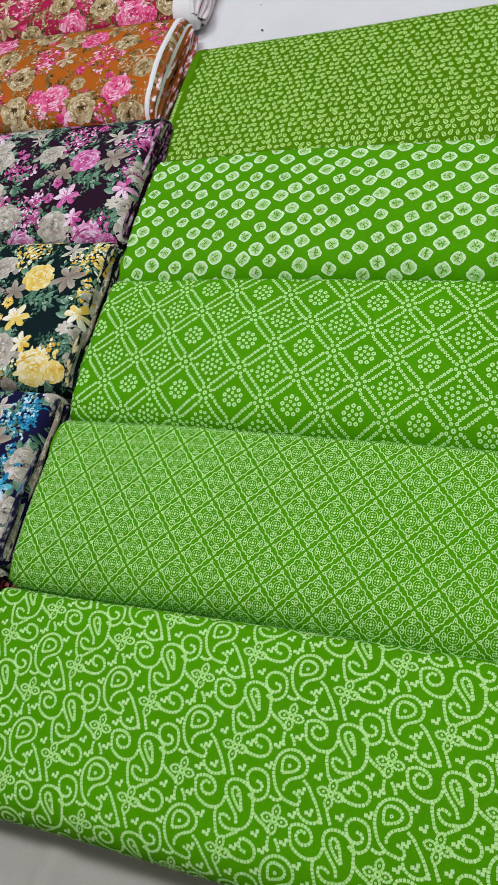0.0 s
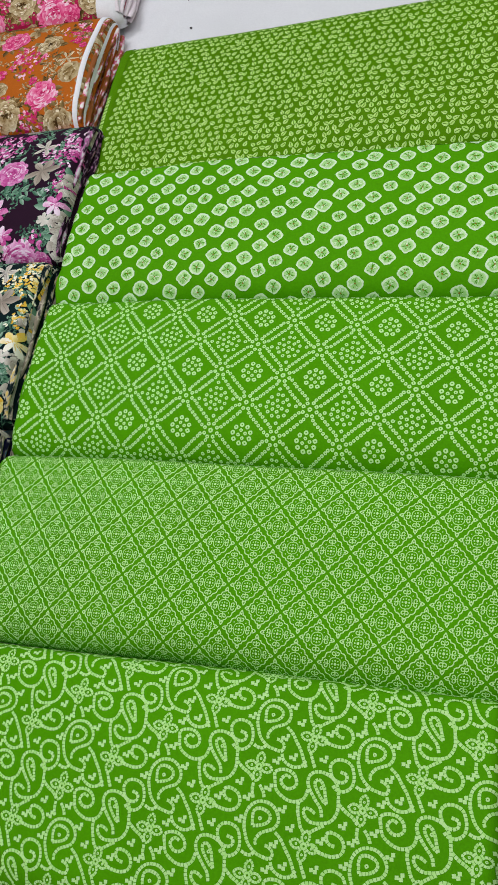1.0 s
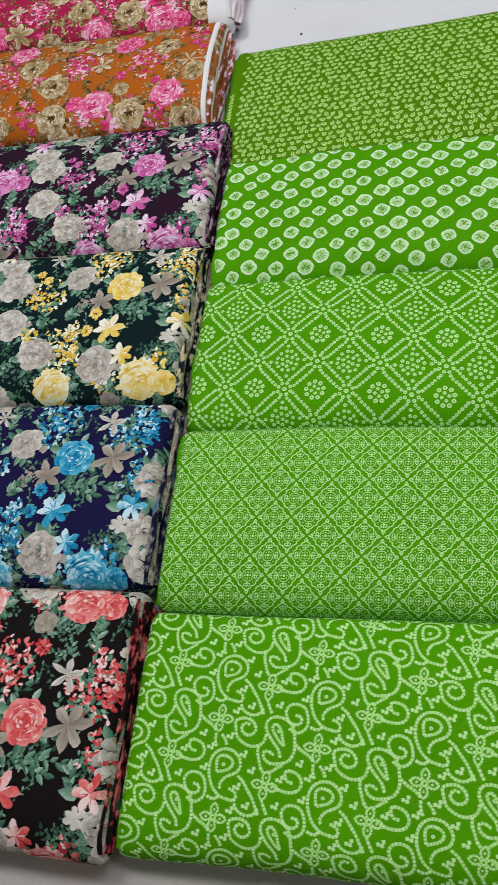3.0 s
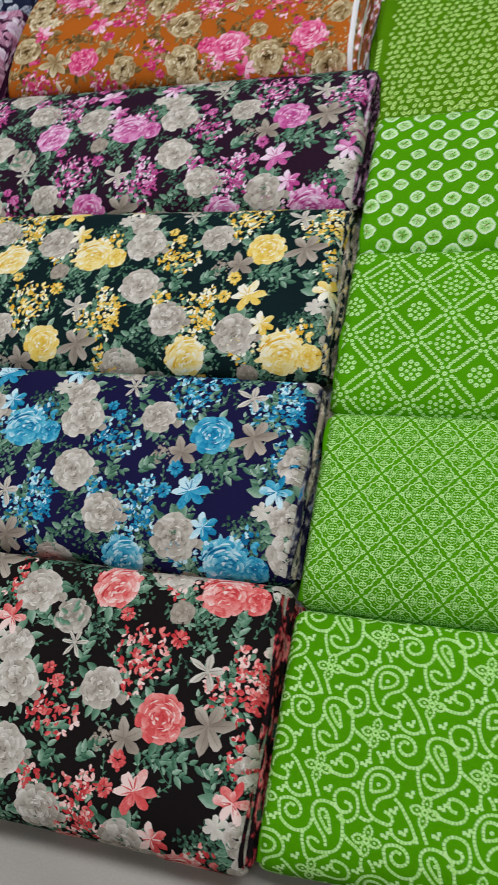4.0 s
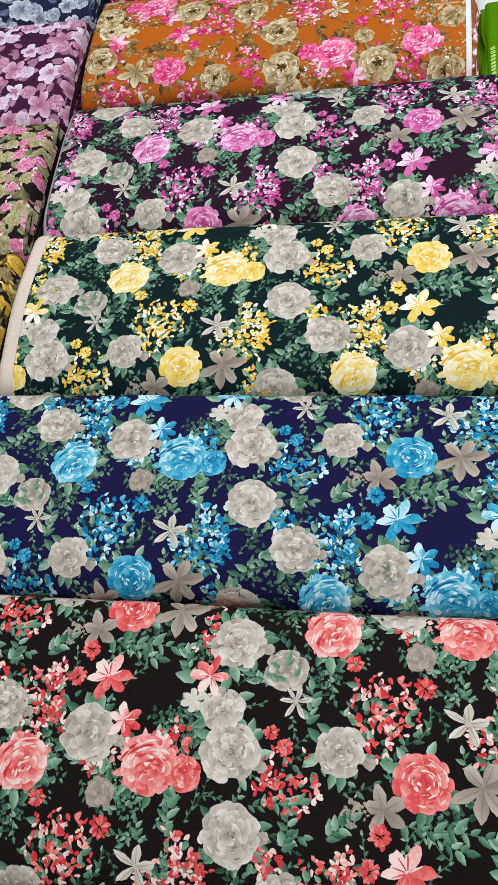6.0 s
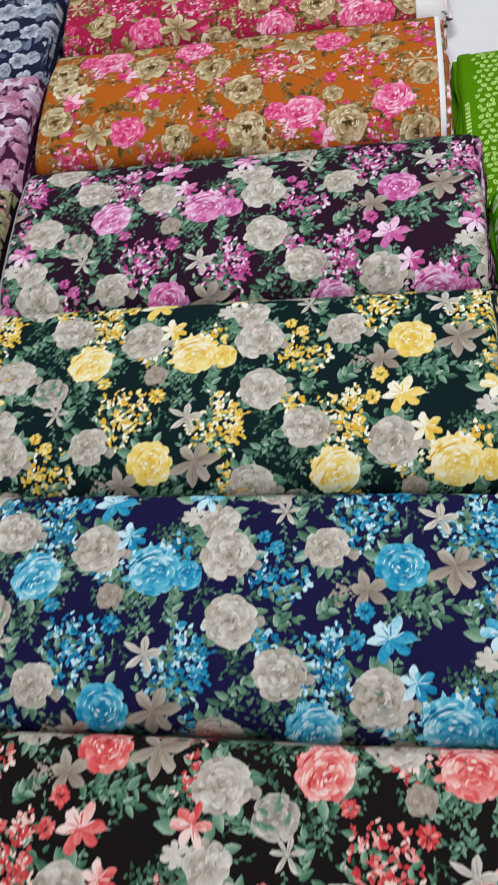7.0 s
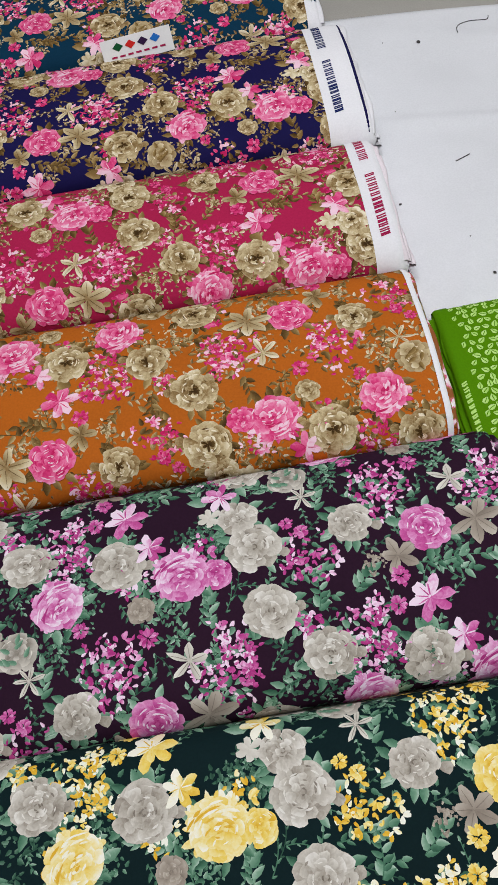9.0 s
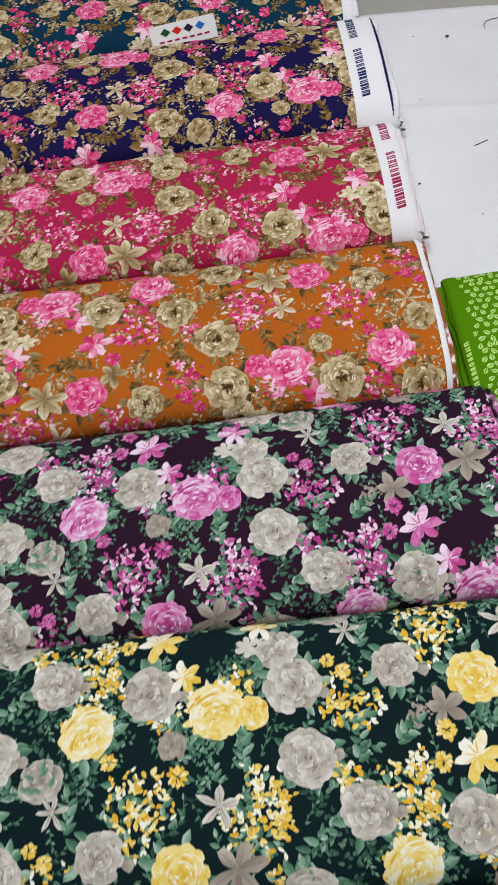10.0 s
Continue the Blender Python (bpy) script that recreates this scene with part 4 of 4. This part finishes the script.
E_PINK = lambda n, g: streak_mat(n, g, ((170, 130, 80), (220, 90, 130), (244, 214, 220), (250, 246, 242)))
ob_o, s_o = floral_bolt(0.984, 1.215, 0.066, -0.832, 1.155, "orange", "ochre orange fabric bolt printed with pink and tan roses", cloth_mat("ochre_ground", (186, 98, 28)),
            dyes("ochre", PINK, GOLD, GOLDLEAF, GOLD, GOLD[1:], PINK, GOLD), E_PINK("ochre_edge", (150, 90, 50)), 15, mirror=-1, dense=5, x1=-0.680, out=0.0013, layers=5, back=0.045)
selvage(ob_o, s_o, 0.0065, WHITE_EDGE, 0.011)
selvage(ob_o, s_o, 0.0025, WHITE_EDGE, 0.001)
ob_r, s_r = floral_bolt(1.220, 1.440, 0.066, -0.833, 1.372, "red", "crimson fabric bolt printed with pink and tan roses", cloth_mat("crimson_ground", (176, 34, 78)),
            dyes("crimson", PINK, GOLD, GOLDLEAF, GOLD, GOLD[1:], PINK, GOLD), cloth_mat("crimson_white_edge", (238, 226, 230), 0.08), 16, dense=4, x1=-0.676, out=0.0024, hi=0.037, back=0.045)
selvage(ob_r, s_r, 0.045, WHITE_EDGE, -0.001)
ob_n, s_n = floral_bolt(1.445, 1.690, 0.068, -0.830, 1.648, "navy", "navy fabric bolt printed with pink and tan roses", cloth_mat("deep_navy_ground", (26, 22, 72)),
            dyes("navy", PINK, GOLD, GOLDLEAF, GOLD, GOLD[1:], PINK, GOLD), cloth_mat("navy_white_edge", (236, 234, 236), 0.06), 17, dense=2, x0=-1.33, x1=-0.666, out=0.002, hi=0.059, back=0.040)
selvage(ob_n, s_n, 0.067, WHITE_EDGE, -0.001)
ob_t, s_t = floral_bolt(1.695, 1.940, 0.068, -0.835, 1.915, "teal", "dark teal fabric bolt printed with pink and tan roses", cloth_mat("teal_ground", (10, 52, 76)),
            dyes("teal", PINK, GOLD, GOLDLEAF, GOLD, GOLD[1:], PINK, GOLD), cloth_mat("teal_white_edge", (236, 234, 236), 0.06), 18, dense=2, x0=-1.33, x1=-0.690, out=0.002, hi=0.020)
selvage(ob_t, s_t, 0.028, WHITE_EDGE, -0.001)
for ob, s, ink, u in ((ob_r, s_r, "red", 0.030), (ob_n, s_n, "navy", 0.051), (ob_t, s_t, "teal", 0.014)):
    for k, (a, b) in enumerate(((0.16, 0.225), (0.02, 0.125), (0.255, 0.30))):
        ink_bars(ob, s, s.ulen - u, s.v_of(s.y0 + 0.046) - 0.03 + a * 0.9, s.v_of(s.y0 + 0.046) - 0.03 + b * 0.9, INKS[ink], k)

# left ends: a cream lining on one bolt, a crinkled film on another
selvage(ob_y, s_y, 0.032, LINING, -0.003, 0.0016, -1, "lining", "cream lining edge")
selvage(ob_p, s_p, 0.010, cloth_mat("film_edge", (196, 186, 196), 0.2, 0.35), 0.004, 0.0014, -1, "lining", "pale crinkled edge")

# greens
G_BRIGHT, G_OLIVE = (80, 158, 0), (82, 134, 2)
PALE_GREEN = ((150, 222, 92), (178, 236, 128), (204, 246, 166))
M_G = cloth_mat("leaf_green_ground", G_BRIGHT, 0.10)
M_GO = cloth_mat("olive_green_ground", G_OLIVE, 0.10)
M_PR = print_mat("pale_green_print", PALE_GREEN, 0.25)
M_PRW = print_mat("white_green_print", ((104, 180, 60), (176, 226, 140), (224, 248, 206)), 0.5, grain=420.0)
M_PRD = print_mat("mid_green_print", ((158, 206, 84), (188, 226, 124), (210, 238, 158)), 0.2)
M_DOT = cloth_mat("rust_dot", (150, 120, 40))


def green_bolt(y0, y1, h, label, ground, design, mats, seed, x0=-0.640, x1=-0.036, turn=0.0, front=0.046, endr=0.014, taper=0.0, dome=0.006, low=0.82, layers=4, out=0.0022, edge=None, back=0.016, run=0.24):
    surf = Surface(x0, x1, y0, y1, h, seed=seed, turn=turn, front=front, back=back, low=low, run=run, endr=endr, taper=taper, dome=dome)
    ob = bolt(surf, label, ground, "green printed fabric bolts")
    part("cloth_print", design(surf, mats), ob)
    folded_edges(ob, surf, edge or ground, seed, layers, out, -1, -0.006)
    return ob, surf


green_bolt(-0.024, 0.217, 0.070, "bright green cotton bolt printed with pale stitched paisleys", M_G, lambda s, m: paisley_net(s, m, 0.1536, 0.2425, 31), [M_PR, M_G], 31, turn=-0.004)
green_bolt(0.2155, 0.438, 0.070, "bright green cotton bolt printed with a pale scrolled lattice", M_G, lambda s, m: tile_lattice(s, m, 0.1149, 0.1173, 32), [M_PR, M_G], 32, turn=-0.018)
green_bolt(0.4365, 0.657, 0.070, "bright green cotton bolt printed with ringed white dots", M_G, lambda s, m: dot_lattice(s, m, 0.0217, 0.1360, 33), [M_PR, M_G], 33, turn=-0.025)
green_bolt(0.6565, 0.880, 0.070, "bright green cotton bolt printed with white tie-dye lozenges", M_G, lambda s, m: blot_rows(s, m, 0.0607, 0.1402, 34), [M_PRW, M_G, M_DOT], 34, turn=-0.012)
ob_g, s_g = green_bolt(0.880, 1.167, 0.062, "olive green cotton bolt printed with small pale leaves", M_GO, lambda s, m: leaf_scatter(s, m, 35), [M_PRD, M_GO], 35, out=0.0046, x0=-0.664, endr=0.006, back=0.045, dome=0.004, low=0.44, run=0.6)
selvage(ob_g, s_g, 0.017, M_GO, 0.002, 0.0012, -1, "selvage", "plain green selvage")
ink_bars(ob_g, s_g, 0.011, s_g.v_of(0.97), s_g.v_of(1.05), M_PRD, 9, 0.0055)

# the next stacks, seen at their ends
for y0, y1, label, ground, kind, cols, seed in (
        (1.17, 1.40, "navy fabric bolt printed with white daisies", (34, 40, 66), "daisy", (((90, 100, 124), (180, 188, 202), (232, 236, 242)),) * 2 + (((60, 70, 96), (130, 140, 162)),), 41),
        (0.945, 1.168, "plum fabric bolt printed with mauve daisies", (66, 28, 56), "daisy", (((166, 96, 128), (206, 150, 178), (238, 212, 228)), ((196, 160, 190), (226, 206, 224), (248, 240, 248)), ((140, 84, 112), (196, 150, 176))), 42),
        (0.700, 0.942, "dark olive fabric bolt printed with small pink roses", (34, 26, 28), "rose", (((196, 70, 122), (232, 150, 182), (250, 224, 232)), ((138, 130, 88), (186, 178, 136), (224, 216, 184)), ((84, 88, 58), (140, 138, 98), (188, 184, 144))), 43),
        (0.460, 0.698, "dark fabric bolt printed with gold and olive flowers", (40, 32, 24), "rose", (((190, 140, 30), (226, 190, 70), (240, 222, 150)), ((110, 98, 60), (150, 138, 96), (190, 180, 140)), ((70, 66, 40), (120, 112, 72), (160, 150, 110))), 44)):
    x1 = -1.254
    surf = Surface(x1 - 0.57, x1, y0, y1, 0.066, seed=seed)
    nm = label.split()[0] + str(seed)
    ob = bolt(surf, label, cloth_mat(nm + "_ground", ground), "fabric bolts of the next stack")
    mm = [print_mat(nm + "_dye", c, 0.4) for c in cols]
    part("flower_print", daisy_scatter(surf, [mm[0], mm[1], mm[2], mm[1], mm[1], mm[0], mm[2]], seed, kind, *((0.034, 0.017) if kind == "rose" else (0.045, 0.021))), ob)
    folded_edges(ob, surf, streak_mat(nm + "_edge", ground, tuple(tuple(int(0.62 * p + 0.38 * q) for p, q in zip(c, ground)) for c in cols[2] + cols[1][1:])), seed, 5, 0.0014, start=-0.004)

VIOLET = (76, 62, 150)
surf = Surface(-0.033, 0.544, -0.14, 0.070, 0.064, seed=51)
bolt(surf, "violet cotton fabric bolt", cloth_mat("violet_ground", VIOLET, 0.15), "fabric bolts of the far stack")
surf = Surface(-0.033, 0.544, 0.072, 0.300, 0.06, seed=52)
ob = bolt(surf, "dark green fabric bolt with pale print", cloth_mat("bottle_green_ground", (26, 74, 30), 0.15), "fabric bolts of the far stack")
part("flower_print", daisy_scatter(surf, [M_PRD] * 7, 52, "daisy"), ob)

# ---- small things ----
tag = new("shade_card", box_mesh("shade_card", (-0.052, -0.0008, 0.0), (0.052, 0.0008, 0.034), cloth_mat("card_white", (236, 234, 232), 0.03)))
tagged(tag, "white shade card with four coloured lozenges tucked between bolts", "card")
tag.matrix_world = pose(-0.962, 1.684, 0.052, -38, 0, 9)
for k, c in enumerate(((24, 84, 48), (206, 44, 40), (52, 30, 66), (40, 110, 190))):
    x = -0.028 + 0.0185 * k
    me = mesh_from("lozenge", [(x - 0.008, -0.0014, 0.022), (x, -0.0014, 0.016), (x + 0.008, -0.0014, 0.022), (x, -0.0014, 0.028)], [(0, 1, 2, 3)], [cloth_mat("card_ink", c, 0.05)], smooth=False)
    part("lozenge", me, tag)
bars = [part("card_bar", box_mesh("card_bar", (-0.04 + 0.012 * k, -0.0015, 0.008), (-0.032 + 0.012 * k, -0.0010, 0.0105), INKS["red"]), tag) for k in range(7)]

M_LINT = cloth_mat("lint", (70, 66, 66), 0.2)


def crumb(x, y, r, seed):
    bm = bmesh.new()
    bmesh.ops.create_icosphere(bm, subdivisions=1, radius=r)
    R = random.Random(seed)
    for v in bm.verts:
        v.co *= R.uniform(0.6, 1.2)
        v.co.z *= 0.6
    me = bpy.data.meshes.new("lint")
    bm.to_mesh(me)
    bm.free()
    me.materials.append(M_LINT)
    ob = new("lint", me)
    ob.location = (x, y, float(sheet_height(np.array(x), np.array(y))) + 0.0022 + r * 0.3)
    tagged(ob, "dark speck of lint on the white sheet", "lint", "specks of lint")


def thread(name, pts, r, mat, label):
    cu = bpy.data.curves.new(name, "CURVE")
    cu.dimensions, cu.bevel_depth, cu.bevel_resolution = "3D", r, 1
    sp = cu.splines.new("NURBS")
    sp.points.add(len(pts) - 1)
    for p, (x, y) in zip(sp.points, pts):
        p.co = (x, y, float(sheet_height(np.array(x), np.array(y))) + 0.002 + r, 1)
    sp.use_endpoint_u, sp.order_u = True, 3
    cu.materials.append(mat)
    return tagged(new(name, cu), label, "thread")


for k, (x, y, r) in enumerate(((-0.549, 1.687, 0.0034), (-0.653, 1.362, 0.0022), (-0.568, 1.223, 0.0026), (-0.617, 1.544, 0.0010), (-0.582, 1.283, 0.0012), (-0.60, 1.70, 0.0010))):
    crumb(x, y, r, k)
thread("thread_end", [(-0.562, 1.424), (-0.552, 1.428), (-0.541, 1.433)], 0.0007, M_LINT, "short dark thread end on the white sheet")
thread("loose_thread", [(-0.488, 1.690), (-0.487, 1.703), (-0.480, 1.713), (-0.462, 1.718), (-0.446, 1.715), (-0.434, 1.713), (-0.432, 1.722)], 0.0006, M_LINT, "loose grey thread lying curled on the sheet")
